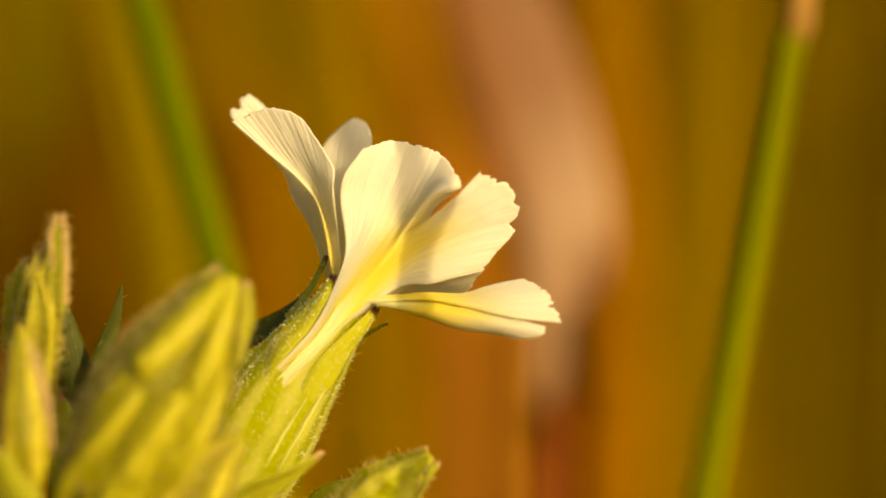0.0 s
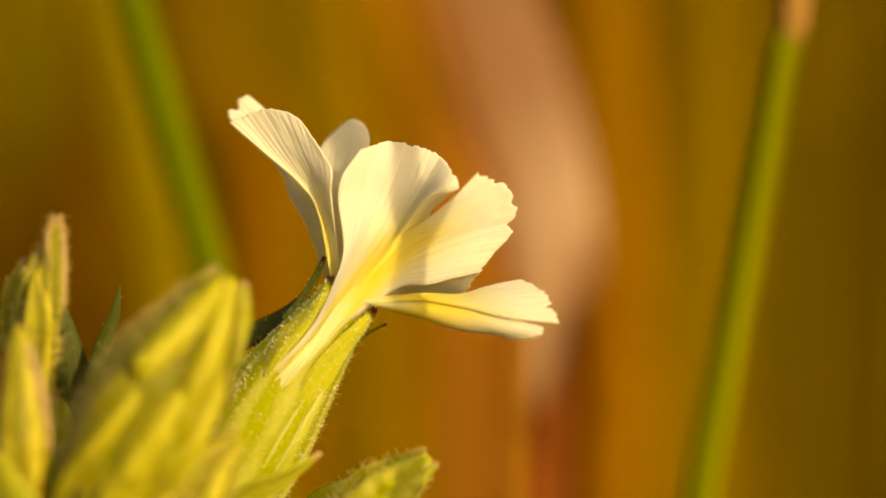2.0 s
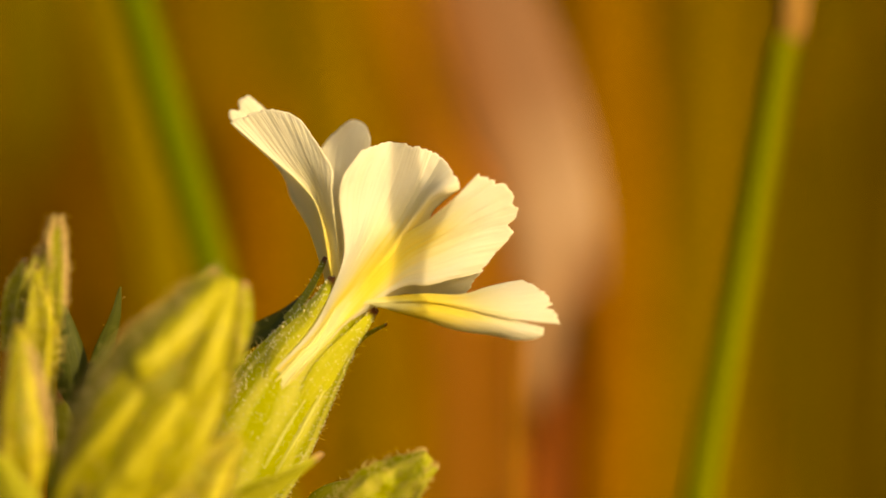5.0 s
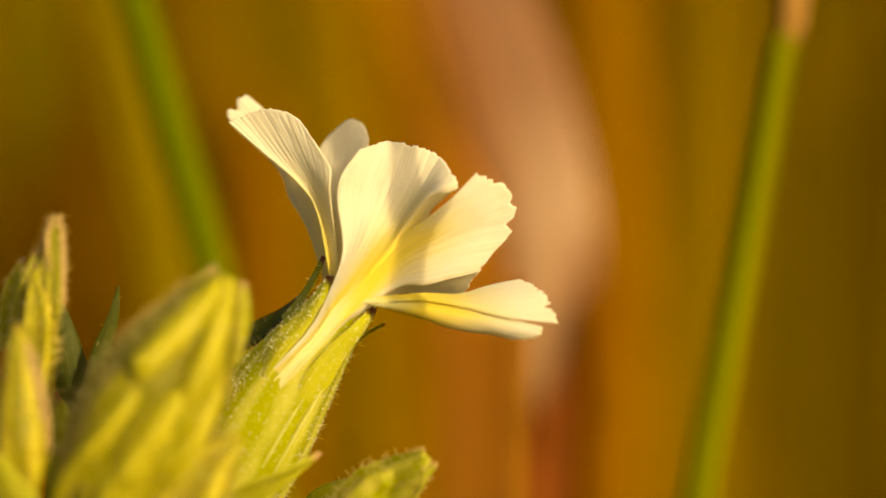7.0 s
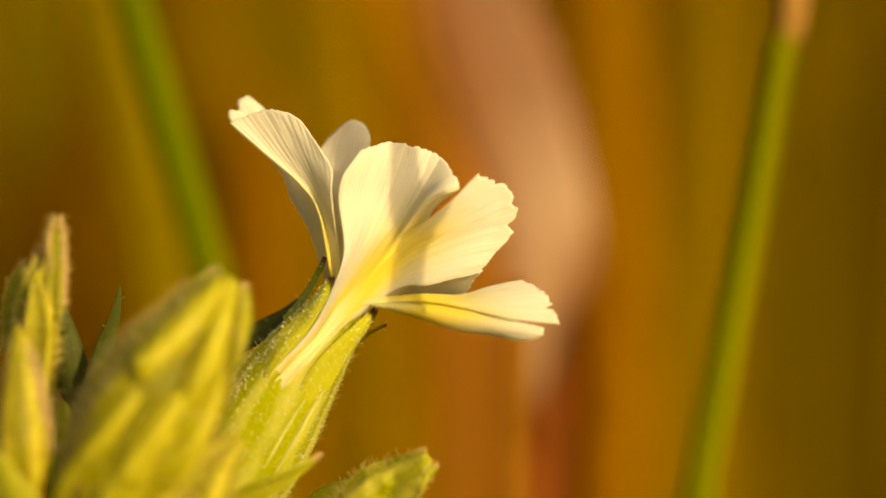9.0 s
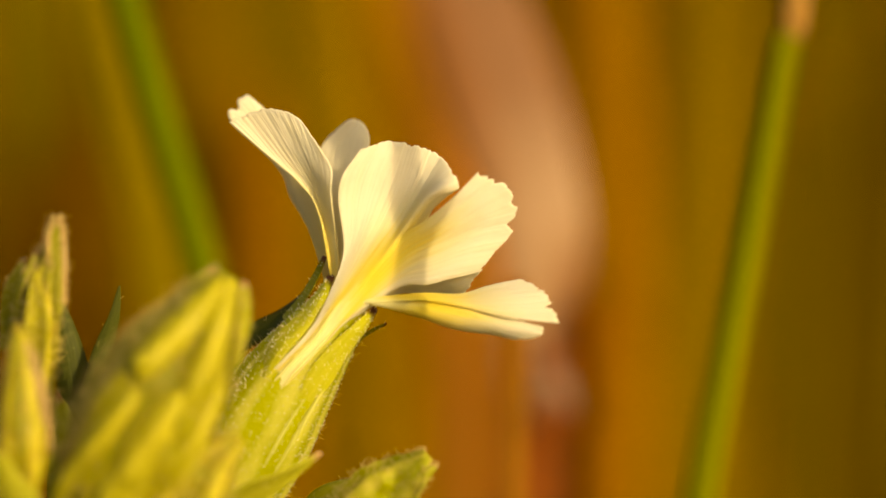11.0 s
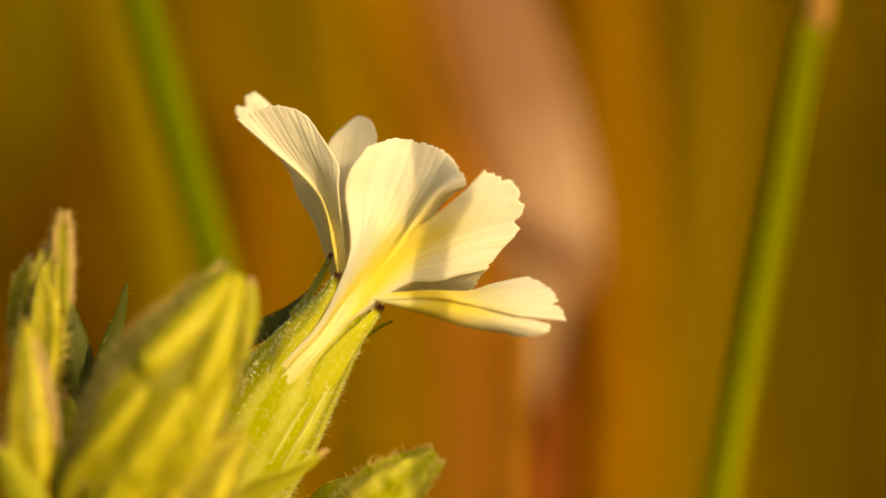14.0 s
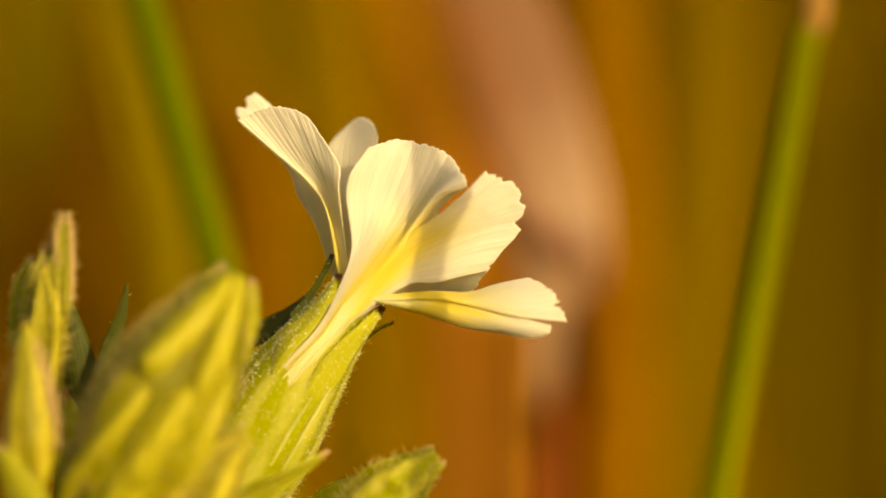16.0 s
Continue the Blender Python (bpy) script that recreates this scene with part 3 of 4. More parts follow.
    for row, radii in ridges:
        part("vein", spindle("vein", row, radii, VEIN, 12, 30, 0, 0, 0.45), flower, "pale raised vein of the calyx")

    # the pale claws of the petals, in the gap between two calyx teeth
    def claw(at, lift):
        """A vein's way up the claw, at a place from one side of the gap to the other."""
        lines = [[Vector(p) for p in glide([c[i] for c in claws], 60)] for i in range(4)]
        return [row[round(at * 60)] - Vector((0, lift * 0.001, 0)) for row in lines]

    for at in (0.3, 0.66):
        row = claw(at, 0.08)
        part("ridge", spindle("ridge", row, [0.06, 0.16, 0.17, 0.03], CLAW, 14, 30), flower, "rounded ridge of a petal's claw")

    def tooth(ribs, seed, material=TOOTH):
        me = fan("tooth", ribs, material, 16, 36, 0.0, 0.08, 0.02, (), 0.00014, seed)
        fur, speck = hairs("hairs", me, 130 if seed < 3 else 30, 0.00045, 0.000013, 14 + seed, 0.6), hairs("hairs", me, 260 if seed < 3 else 20, 0.00016, 0.00005, 24 + seed, 0.5, None, HAIR)
        part("tooth", me, flower, "pointed calyx tooth with a brown tip")
        tagged(part("hairs", fur, flower), kind="stuff"), tagged(part("hairs", speck, flower), kind="stuff")

    tooth(teeth[0], 1)
    tooth(teeth[1], 2)
    tooth([[mm(-12.20, 0.8, -5.86), mm(-10.89, 0.9, -4.33), mm(-9.79, 0.8, -2.58), mm(-9.00, 0.6, -0.61)],
           [mm(-12.46, 2, -5.22), mm(-11.15, 2, -3.69), mm(-10.12, 1.6, -2.06), mm(-9.27, 1, -0.48)]], 3, SEPAL)
    tooth([[mm(-7.56, 2.6, -8.75), mm(-6.60, 2.8, -7.08), mm(-5.45, 2.6, -6.20), mm(-4.35, 2.4, -5.76)],
           [mm(-8.11, 3.4, -9.22), mm(-6.96, 3.2, -7.67), mm(-5.81, 3, -6.65), mm(-4.40, 2.6, -5.89)]], 4, SEPAL)

    # the petals
    part("petal", fan("petal", [
        claw(0, 0) + [mm(-7.67, -1.9, -0.30), mm(-8.05, -2.2, 3.94), mm(-7.61, -2.6, 5.75), mm(-6.24, -2, 7.67)],
        claw(0.12, 0) + [mm(-6.68, -1.7, 0.69), mm(-5.82, -1.1, 3.95), mm(-5.04, -1, 6.34), mm(-4.09, -0.6, 8.40)],
        claw(0.24, 0) + [mm(-5.54, -2, 0.17), mm(-4.09, -0.9, 2.65), mm(-2.87, -0.7, 5.26), mm(-2.00, -0.4, 8.05)],
        claw(0.34, 0) + [mm(-4.67, -2.3, -0.04), mm(-3.00, -1.3, 2.21), mm(-1.39, -1.2, 4.73), mm(-0.09, -0.6, 7.18)],
        claw(0.43, 0) + [mm(-4.15, -2.6, -0.13), mm(-2.42, -2.5, 2.20), mm(-0.82, -3.3, 4.14), mm(1.30, -2.8, 5.14)],
        claw(0.52, 0) + [mm(-3.72, -2.4, -0.14), mm(-1.48, -0.8, 2.04), mm(-0.70, -0.8, 3.22), mm(0.78, -2.4, 4.37)]],
        WHITE, 150, 110, 0.0, 0.38, 0.055, ((0.36, 0.25, 0.02), (0.72, 0.2, 0.015)), 0.00014, 41, [0.80, 0.66, 0.22, -0.15, -0.20, -0.15], 0.5), flower, "cupped white petal with a yellow base")
    part("petal", fan("petal", [
        claw(0.46, 0.04) + [mm(-3.72, -2.4, 0.48), mm(-1.38, -3.1, 2.16), mm(0.78, -3.7, 3.92), mm(2.71, -3.6, 5.90)],
        claw(0.56, 0.04) + [mm(-3.37, -2.5, -0.30), mm(-0.39, -3.1, 1.55), mm(2.07, -3.3, 3.32), mm(4.83, -3, 5.05)],
        claw(0.68, 0.04) + [mm(-3.20, -2.5, -1.34), mm(0.04, -2.6, 0.26), mm(2.85, -2.5, 1.43), mm(5.76, -2, 2.04)],
        claw(0.82, 0.04) + [mm(-3.37, -2.5, -2.72), mm(-1.17, -2.6, -2.42), mm(0.82, -2.6, -1.90), mm(3.20, -2, -1.34)],
        claw(0.9, 0.04) + [mm(-3.42, -2.1, -2.94), mm(-1.26, -1.9, -2.69), mm(0.78, -1.9, -2.21), mm(3.04, -1.4, -1.69)],
        claw(1, 0.04) + [mm(-3.57, -0.3, -3.48), mm(-1.71, 0.9, -3.50), mm(0.04, 1.2, -3.50), mm(1.75, 1.2, -3.46)]],
        WHITE, 150, 110, 0.0, 0.46, 0.04, ((0.10, 0.3, 0.015), (0.16, 0.45, 0.016), (0.40, 0.75, 0.02), (0.3, 0.25, 0.012)), 0.00014, 42, [-0.20, -0.16, -0.04, 0.50, 0.64, 0.7], 0.5), flower, "wide open white petal with a yellow base")
    part("petal", fan("petal", [
        [mm(-7.74, -0.6, -3.87), mm(-8.21, -1.2, 0.91), mm(-8.57, -2, 4.16), mm(-8.58, -1.8, 6.20), mm(-9.73, -1, 8.04)],
        [mm(-7.91, -0.8, -3.96), mm(-8.61, -0.9, 1.13), mm(-9.30, -1.1, 4.60), mm(-10.17, -0.8, 7.52), mm(-11.29, -0.1, 10.24)],
        [mm(-8.09, -0.8, -3.96), mm(-8.88, -0.6, 1.35), mm(-9.93, -0.3, 4.62), mm(-11.73, 0.1, 7.81), mm(-13.55, 0.7, 10.93)],
        [mm(-8.26, -0.8, -3.87), mm(-9.23, -0.4, 2.00), mm(-10.42, -0.1, 4.49), mm(-12.84, 0.5, 7.25), mm(-15.46, 1.3, 10.47)],
        [mm(-8.44, -0.8, -3.78), mm(-9.48, -0.9, 2.43), mm(-10.92, -0.5, 4.92), mm(-13.79, 0.2, 7.42), mm(-16.68, 1.2, 9.89)]],
        WHITE, 120, 80, 0.42, 0.34, 0.035, (), 0.00014, 43, [0.62, 0.6, 0.56, 0.52, 0.5]), flower, "white petal lobe bent outward, its margin finely frilled")
    part("lobe", fan("lobe", [
        [mm(-8.03, 0.4, -3.67), mm(-9.27, 0.8, 1.79), mm(-10.34, 1.6, 5.30), mm(-12.31, 3.6, 8.87), mm(-14.22, 5.8, 11.15)],
        [mm(-8.26, 0.8, -3.67), mm(-9.74, 1.8, 1.80), mm(-11.09, 2.8, 5.32), mm(-13.26, 4.2, 8.89), mm(-15.52, 5.2, 12.15)],
        [mm(-8.59, 1.4, -3.68), mm(-10.08, 3, 1.37), mm(-11.31, 4, 4.02), mm(-13.09, 4.4, 6.90), mm(-16.91, 4.6, 10.89)],
        [mm(-8.86, 1.8, -3.46), mm(-10.46, 3.6, 1.37), mm(-12.00, 4.6, 4.03), mm(-12.85, 4.8, 6.25), mm(-16.46, 4.4, 9.69)]],
        WHITE, 60, 50, 0.42, 0.3, 0.03, ((0.55, 0.5, 0.05),), 0.00014, 44, [0.6, 0.6, 0.6, 0.6]), flower, "shaded white lobe behind the outward bent one")
    part("petal", fan("petal", [
        [mm(-7.88, 1.4, -3.68), mm(-8.99, 3.4, 2.69), mm(-9.84, 5, 6.25), mm(-9.59, 5.6, 7.95), mm(-8.62, 5.8, 9.11)],
        [mm(-7.80, 1.6, -3.68), mm(-8.46, 3.1, 2.69), mm(-8.58, 4.5, 6.24), mm(-8.16, 5.2, 8.47), mm(-7.27, 5, 10.19)],
        [mm(-7.63, 1.6, -3.68), mm(-7.74, 2.7, 2.68), mm(-7.33, 3.7, 6.22), mm(-6.81, 4.1, 8.22), mm(-6.15, 4.6, 9.78)],
        [mm(-7.45, 1.4, -3.68), mm(-7.11, 2, 2.68), mm(-6.33, 2.6, 5.76), mm(-5.90, 3, 7.31), mm(-5.69, 3.6, 8.60)]],
        WHITE, 70, 50, 0.42, 0.2, 0.02, (), 0.00014, 45, [0.7, 0.7, 0.7, 0.7]), flower, "far white petal, mostly in shade")
    part("petal", fan("petal", [
        [mm(-6.57, -2.6, -3.85), mm(-1.90, -2.4, -3.42), mm(1.34, -2, -3.46), mm(3.73, -1.8, -2.77), mm(6.07, -1.6, -2.30)],
        [mm(-6.48, -2.6, -3.98), mm(-1.68, -2.9, -3.76), mm(1.55, -3, -3.84), mm(4.57, -3.2, -3.49), mm(7.68, -3, -3.15)],
        [mm(-6.40, -2.6, -4.11), mm(-1.68, -3.3, -3.92), mm(1.76, -3.8, -4.26), mm(4.99, -4.2, -4.47), mm(8.43, -4, -4.34)],
        [mm(-6.22, -2.6, -4.19), mm(-1.47, -3.4, -3.97), mm(1.98, -4, -4.56), mm(5.19, -4.6, -5.28), mm(8.93, -4.7, -5.66)]],
        WHITE, 110, 80, 0.3, 0.36, 0.04, ((0.68, 0.6, 0.035), (0.3, 0.25, 0.03)), 0.00014, 46, [0.32, 0.28, 0.24, 0.22]), flower, "lowest white petal with a scalloped tip, held level")
    part("lobe", fan("lobe", [
        [mm(-6.14, -2.3, -3.94), mm(-1.04, -3, -3.84), mm(2.41, -3.7, -4.52), mm(4.99, -4.2, -5.24), mm(7.73, -4.5, -5.97)],
        [mm(-5.97, -2.5, -4.11), mm(-1.47, -3.4, -4.53), mm(1.76, -4, -5.29), mm(4.55, -4.4, -5.97), mm(7.39, -4.5, -6.66)],
        [mm(-5.71, -2.5, -4.19), mm(-1.90, -3.2, -4.96), mm(1.12, -3.6, -5.90), mm(3.49, -3.8, -6.33), mm(5.77, -3.9, -6.89)],
        [mm(-5.36, -2.3, -4.20), mm(-2.12, -2.6, -5.14), mm(0.48, -2.7, -6.01), mm(2.63, -2.9, -6.35), mm(4.36, -3.1, -6.52)]],
        WHITE, 80, 60, 0.3, 0.24, 0.03, (), 0.00014, 47, [0.20, 0.22, 0.28, 0.36]), flower, "yellowish lower lobe of the lowest petal")

    # buds
    def bud(row, radii, material, ribs, depth, seed, label, count=700, teeth=(), fuzz=0.0009):
        me = spindle("bud", row, radii, material, 70, 60, ribs, depth, 1.0, 0.5, False, 0.025, 0.09, seed)
        fur = hairs("hairs", me, count, fuzz, 0.00002, seed, 0.7)
        ob = part("bud", me, plant, label)
        tagged(part("hairs", fur, ob), kind="stuff")
        for k, (r, h, s, *paint) in enumerate(teeth):
            me = sheet("sepal", r, h, s, paint[0] if paint else BRACT, 12, 20, -0.3, 0, 0.1, 0.01, 0.0003, 0.06, 0, seed + k)
            fur = hairs("hairs", me, 220, 0.0005, 0.000024, seed + 50 + k, 0.9)
            part("sepal", me, ob)
            tagged(part("hairs", fur, ob), kind="stuff")
        return ob

    big = bud([mm(-26.26, -15, -22.32), mm(-23.98, -15, -16.94), mm(-21.62, -15, -12.38), mm(-19.01, -15, -7.62), mm(-16.94, -15, -4.10), mm(-15.74, -15, -1.86)], [1.6, 4.3, 5.0, 3.9, 2.3, 0.8], BIG, 5, 0.06, 31,
        "plump yellow-green flower bud with raised ribs", 2400,
        [([mm(-16.02, -13, -8.30), mm(-14.97, -13, -5.38), mm(-14.57, -13.5, -2.29)], [0.9, 0.8, 0.25], [(0.85, 0.4, 0.3), (0.85, 0.4, 0.3)]),
         ([mm(-22.12, -15, -6.59), mm(-19.67, -14.5, -4.11), mm(-16.68, -14.5, -1.37)], [0.9, 0.8, 0.25], [(0.85, 0.4, 0.3), (0.85, 0.4, 0.3)])])
    for row, radii in (
        ([mm(-22.19, -19.3, -9.26), mm(-21.54, -19.3, -8.53), mm(-19.80, -18.5, -6.79), mm(-17.84, -17.2, -4.60), mm(-16.19, -15.8, -2.44)], [0.5, 1.05, 1.1, 1.1, 0.7]),
        ([mm(-19.02, -19.2, -12.00), mm(-18.14, -18.9, -10.38), mm(-17.16, -18.2, -8.15), mm(-16.29, -17, -5.31), mm(-15.79, -15.6, -2.44)], [0.15, 0.7, 0.95, 1.0, 0.8]),
        ([mm(-28.14, -16.9, -18.47), mm(-26.81, -17.9, -16.36), mm(-24.21, -19.5, -13.09), mm(-22.18, -19.5, -10.56), mm(-21.30, -19.2, -9.43)], [0.6, 0.9, 0.85, 0.6, 0.1]),
        ([mm(-25.41, -17.5, -20.90), mm(-23.30, -18.2, -17.16), mm(-20.99, -19, -13.64), mm(-19.27, -19, -11.07), mm(-18.73, -18.6, -10.18)], [1.2, 1.6, 1.4, 0.9, 0.1]),
        ([mm(-20.32, -17, -18.88), mm(-18.40, -18, -14.71), mm(-16.91, -17.6, -11.45), mm(-16.00, -17, -8.60)], [0.8, 0.9, 0.7, 0.1])):
        part("rib", spindle("rib", row, radii, RIB, 20, 30, rough=0.22, seed=len(big.children)), big)
    bud([mm(-30.72, -8, -13.54), mm(-30.64, -8, -8.44), mm(-30.21, -8, -4.20), mm(-29.37, -8, -0.38), mm(-28.94, -8, 2.42)], [1.2, 1.6, 1.35, 0.75, 0.25], BUD, 5, 0.1, 41, "slender hairy yellow-green bud", 1300,
        [([mm(-30.39, -10.4, -9.22), mm(-30.12, -10.9, -5.42), mm(-30.56, -9.6, -1.48)], [0.8, 0.95, 0.15], [(0.9, -0.3, 0), (0.9, -0.3, 0)], RIB),
         ([mm(-29.14, -9, -5.03), mm(-29.10, -9, -1.23), mm(-28.84, -8.6, 2.41)], [0.6, 0.55, 0.15], [(0.9, -0.3, 0), (0.9, -0.3, 0)]),
         ([mm(-28.40, -9.2, -4.18), mm(-28.36, -9.2, -0.80), mm(-28.65, -8.8, 2.58)], [0.06, 0.12, 0.08], [(0.9, -0.3, 0), (0.9, -0.3, 0)], PINK),
         ([mm(-29.43, -9, -1.65), mm(-29.60, -9, 0.47), mm(-29.12, -8.8, 2.37)], [0.06, 0.1, 0.06], [(0.9, -0.3, 0), (0.9, -0.3, 0)], PINK),
         ([mm(-31.57, -8, -6.75), mm(-31.49, -8, -3.35), mm(-30.30, -8, 0.04)], [0.7, 0.6, 0.15], [(0.9, 0.3, 0.1), (0.9, 0.3, 0.1)], BRACT),
         ([mm(-32.98, -6, -7.65), mm(-32.73, -6, -3.38), mm(-31.57, -6, -0.60)], [0.5, 0.5, 0.1], [(0.9, 0.3, 0.1), (0.9, 0.3, 0.1)], BRACT)])
    bud([mm(-30.50, -16, -18.94), mm(-30.62, -16, -14.82), mm(-30.79, -16, -10.69), mm(-30.87, -16, -7.39), mm(-31.20, -16, -5.53)], [0.8, 1.9, 1.6, 0.95, 0.25], BUD, 4, 0.06, 51, "small pear-shaped yellow-green bud", 450,
        [([mm(-28.83, -16.6, -14.79), mm(-29.04, -17, -11.47), mm(-29.88, -16.8, -8.19), mm(-30.58, -16.4, -6.55)], [0.3, 0.3, 0.22, 0.1], [(0.8, -0.2, 0.4), (0.8, -0.2, 0.4)], PINK)])
    bud([mm(-20.60, -16, -21.42), mm(-18.53, -16, -18.12), mm(-16.67, -16, -15.44), mm(-14.86, -16, -13.66)], [2.2, 2.5, 1.8, 0.4], BUD, 5, 0.12, 61, "half-hidden yellow-green bud", 900)
    bud([mm(-9.09, -5, -22.68), mm(-5.66, -5, -19.46), mm(-3.25, -5, -17.53), mm(-1.1, -5, -15.65)], [1.5, 2.3, 1.9, 0.5], LIME, 5, 0.1, 71, "yellow-green bud fringed with soft hairs", 800,
        [([mm(-5.25, -4, -17.59), mm(-3.25, -4, -16.52), mm(-1.25, -4.5, -15.25)], [0.5, 0.5, 0.15], [(0.4, 0.3, 0.8), (0.4, 0.3, 0.8)]),
         ([mm(-3.08, -6, -18.76), mm(-1.7, -6, -17.47), mm(-0.4, -5.5, -16.31)], [0.6, 0.5, 0.15], [(0.5, 0.1, 0.8), (0.5, 0.1, 0.8)])], 0.0007)

    # bracts and leaves of the cluster
    def bract(row, half, side, mat, label, seed):
        me = sheet("bract", row, half, side, mat, 14, 26, 0.25, 0, 0.1, 0.012, 0.0003, 0.08, 0, 80 + seed)
        fur = hairs("hairs", me, 14 if mat == SHADED else 60, 0.0004, 0.000016, 90 + seed, 0.6)
        tagged(part("hairs", fur, part("bract", me, plant, label)), kind="stuff")

    # these three get their shade from the material's dark colour, not from the sun
    bract([mm(-28.36, 3, -14.05), mm(-28.89, 3, -9.64), mm(-29.46, 3, -6.56), mm(-29.94, 3, -3.92)], [1.2, 1.3, 0.9, 0.2], [(1, 0.2, 0), (1, 0.2, 0)], SHADED, "green bract with its shade put into the colour", 1)
    bract([mm(-27.39, 2, -11.37), mm(-26.42, 2, -7.86), mm(-25.54, 2, -5.22), mm(-25.15, 2, -2.81)], [0.8, 0.7, 0.4, 0.08], [(1, 0.3, 0), (1, 0.3, 0)], SHADED, "narrow green bract in the same shade-darkened colour", 2)
    bract([mm(-17.85, 4, -9.68), mm(-15.64, 4, -7.38), mm(-12.55, 4, -5.35), mm(-10.54, 3.4, -3.26), mm(-9.59, 2.6, -1.36)], [1.0, 1.0, 0.75, 0.45, 0.1], [(0.5, 0.3, 0.8), (0.6, 0.3, 0.7)], SHADED, "green bract behind the flower, its colour darkened for shade", 3)
    bract([mm(-19.20, -9, -21.10), mm(-15.39, -9, -18.78), mm(-12.01, -9, -17.09), mm(-9.00, -8, -15.23)], [1.3, 1.2, 0.8, 0.15], [(0.3, -0.5, 0.8), (0.3, -0.5, 0.8)], BRACT, "yellow-green bract with a pale tip", 4)
    bract([mm(-11.55, 1, -21.83), mm(-9.36, 1, -19.20), mm(-6.30, 1, -17.80)], [1.1, 0.8, 0.15], [(0.4, 0.3, 0.8), (0.4, 0.3, 0.8)], SEPAL, "green bract under a bud", 5)
    bract([mm(-29.57, -19, -20.79), mm(-31.04, -19, -17.93), mm(-32.83, -19, -14.05)], [1.7, 1.4, 0.3], [(0.8, -0.3, 0.5), (0.8, -0.3, 0.5)], BRACT, "yellow-green leaf", 6)
    bract([mm(-27.46, -2, -24.21), mm(-28.76, -2, -19.01), mm(-28.84, -2, -14.68), mm(-29.62, -2, -10.78)], [1.6, 1.5, 1.1, 0.2], [(1, 0.1, 0), (1, 0.1, 0)], SEPAL, "green leaf among the buds", 7)
    return plant


# ---- the stems round it ----
def build_rush():
    rush = thing("rush_stem", (mm(12.65, -33, -215.70).x, -0.033, 0.0), "smooth green rush stem with a tan dry top", "rush")
    part("stem", spindle("stem", [Vector((rush.location.x, -0.033, -0.01)), mm(12.6, -33, -99.29), mm(15.35, -33, -31.39), mm(17.66, -33, -17.11), mm(21.02, -33, 0.81), mm(23.58, -33, 14.6)], [1.5, 1.4, 1.22, 1.17, 1.08, 0.92], RUSH, 28, 60), rush)
    part("upper_stem", spindle("upper_stem", [mm(23.75, -33, 14.0), mm(24.0, -33, 15.0), mm(24.12, -33, 16.2), mm(24.25, -33, 18.0), mm(24.55, -33, 28.75), mm(25.3, -33, 52.03)], [0.6, 0.92, 0.97, 0.92, 0.85, 0.5], TAN, 24, 40), rush, "tan dry top above the green sheath")
    return rush


def build_left_grass():
    g = thing("green_reed", (-0.004, 0.055, 0.0), "bright green reed stem standing behind the flower", "reed")
    part("stem", spindle("stem", [Vector((g.location.x, 0.055, -0.01)), mm(-9.2, 55, -110), mm(-15.99, 55, -22.75), mm(-18.57, 55, -12.85), mm(-22.39, 55, 2.12), mm(-25.43, 55, 12.43), mm(-28.32, 55, 22.75), mm(-32.61, 55, 38.23)], [1.9, 1.85, 1.85, 1.8, 1.78, 1.7, 1.6, 1.3], BLADE, 20, 60), g)
    part("node", spindle("node", [mm(-15.37, 55, -25.23), mm(-15.84, 55, -23.16), mm(-16.41, 55, -21.10)], [1.9, 2.25, 1.9], STRAW, 20, 8), g, "swollen straw-coloured node")
    s = thing("straw_reed", (mm(-21.69, 110, -331.23).x, 0.11, 0.0), "straw-coloured reed blade standing behind the flower", "reed")
    part("blade", sheet("blade", [Vector((s.location.x, 0.11, -0.01)), mm(-24.07, 110, -122.68), mm(-27.65, 110, -27.35), mm(-29.43, 110, -2.32), mm(-32.71, 110, 13.17), mm(-35.99, 110, 26.28), mm(-41.95, 110, 50.11)], [3.0, 3.2, 3.2, 3.0, 2.6, 2.2, 0.4], [(1, 0.2, 0), (1, 0.2, 0)], STRAW, 10, 60, 0.3, 0, 0.1, 0, 0.0004), s)
    part("midrib", spindle("midrib", [Vector((s.location.x, 0.1096, -0.01)), mm(-24.04, 109.5, -122.53), mm(-27.61, 109.5, -27.32), mm(-29.40, 109.5, -2.32), mm(-32.67, 109.5, 13.15), mm(-35.94, 109.5, 26.24), mm(-41.90, 109.5, 50.05)], [0.35, 0.35, 0.35, 0.3, 0.28, 0.25, 0.1], STRAW, 8, 50), s)
    return g, s


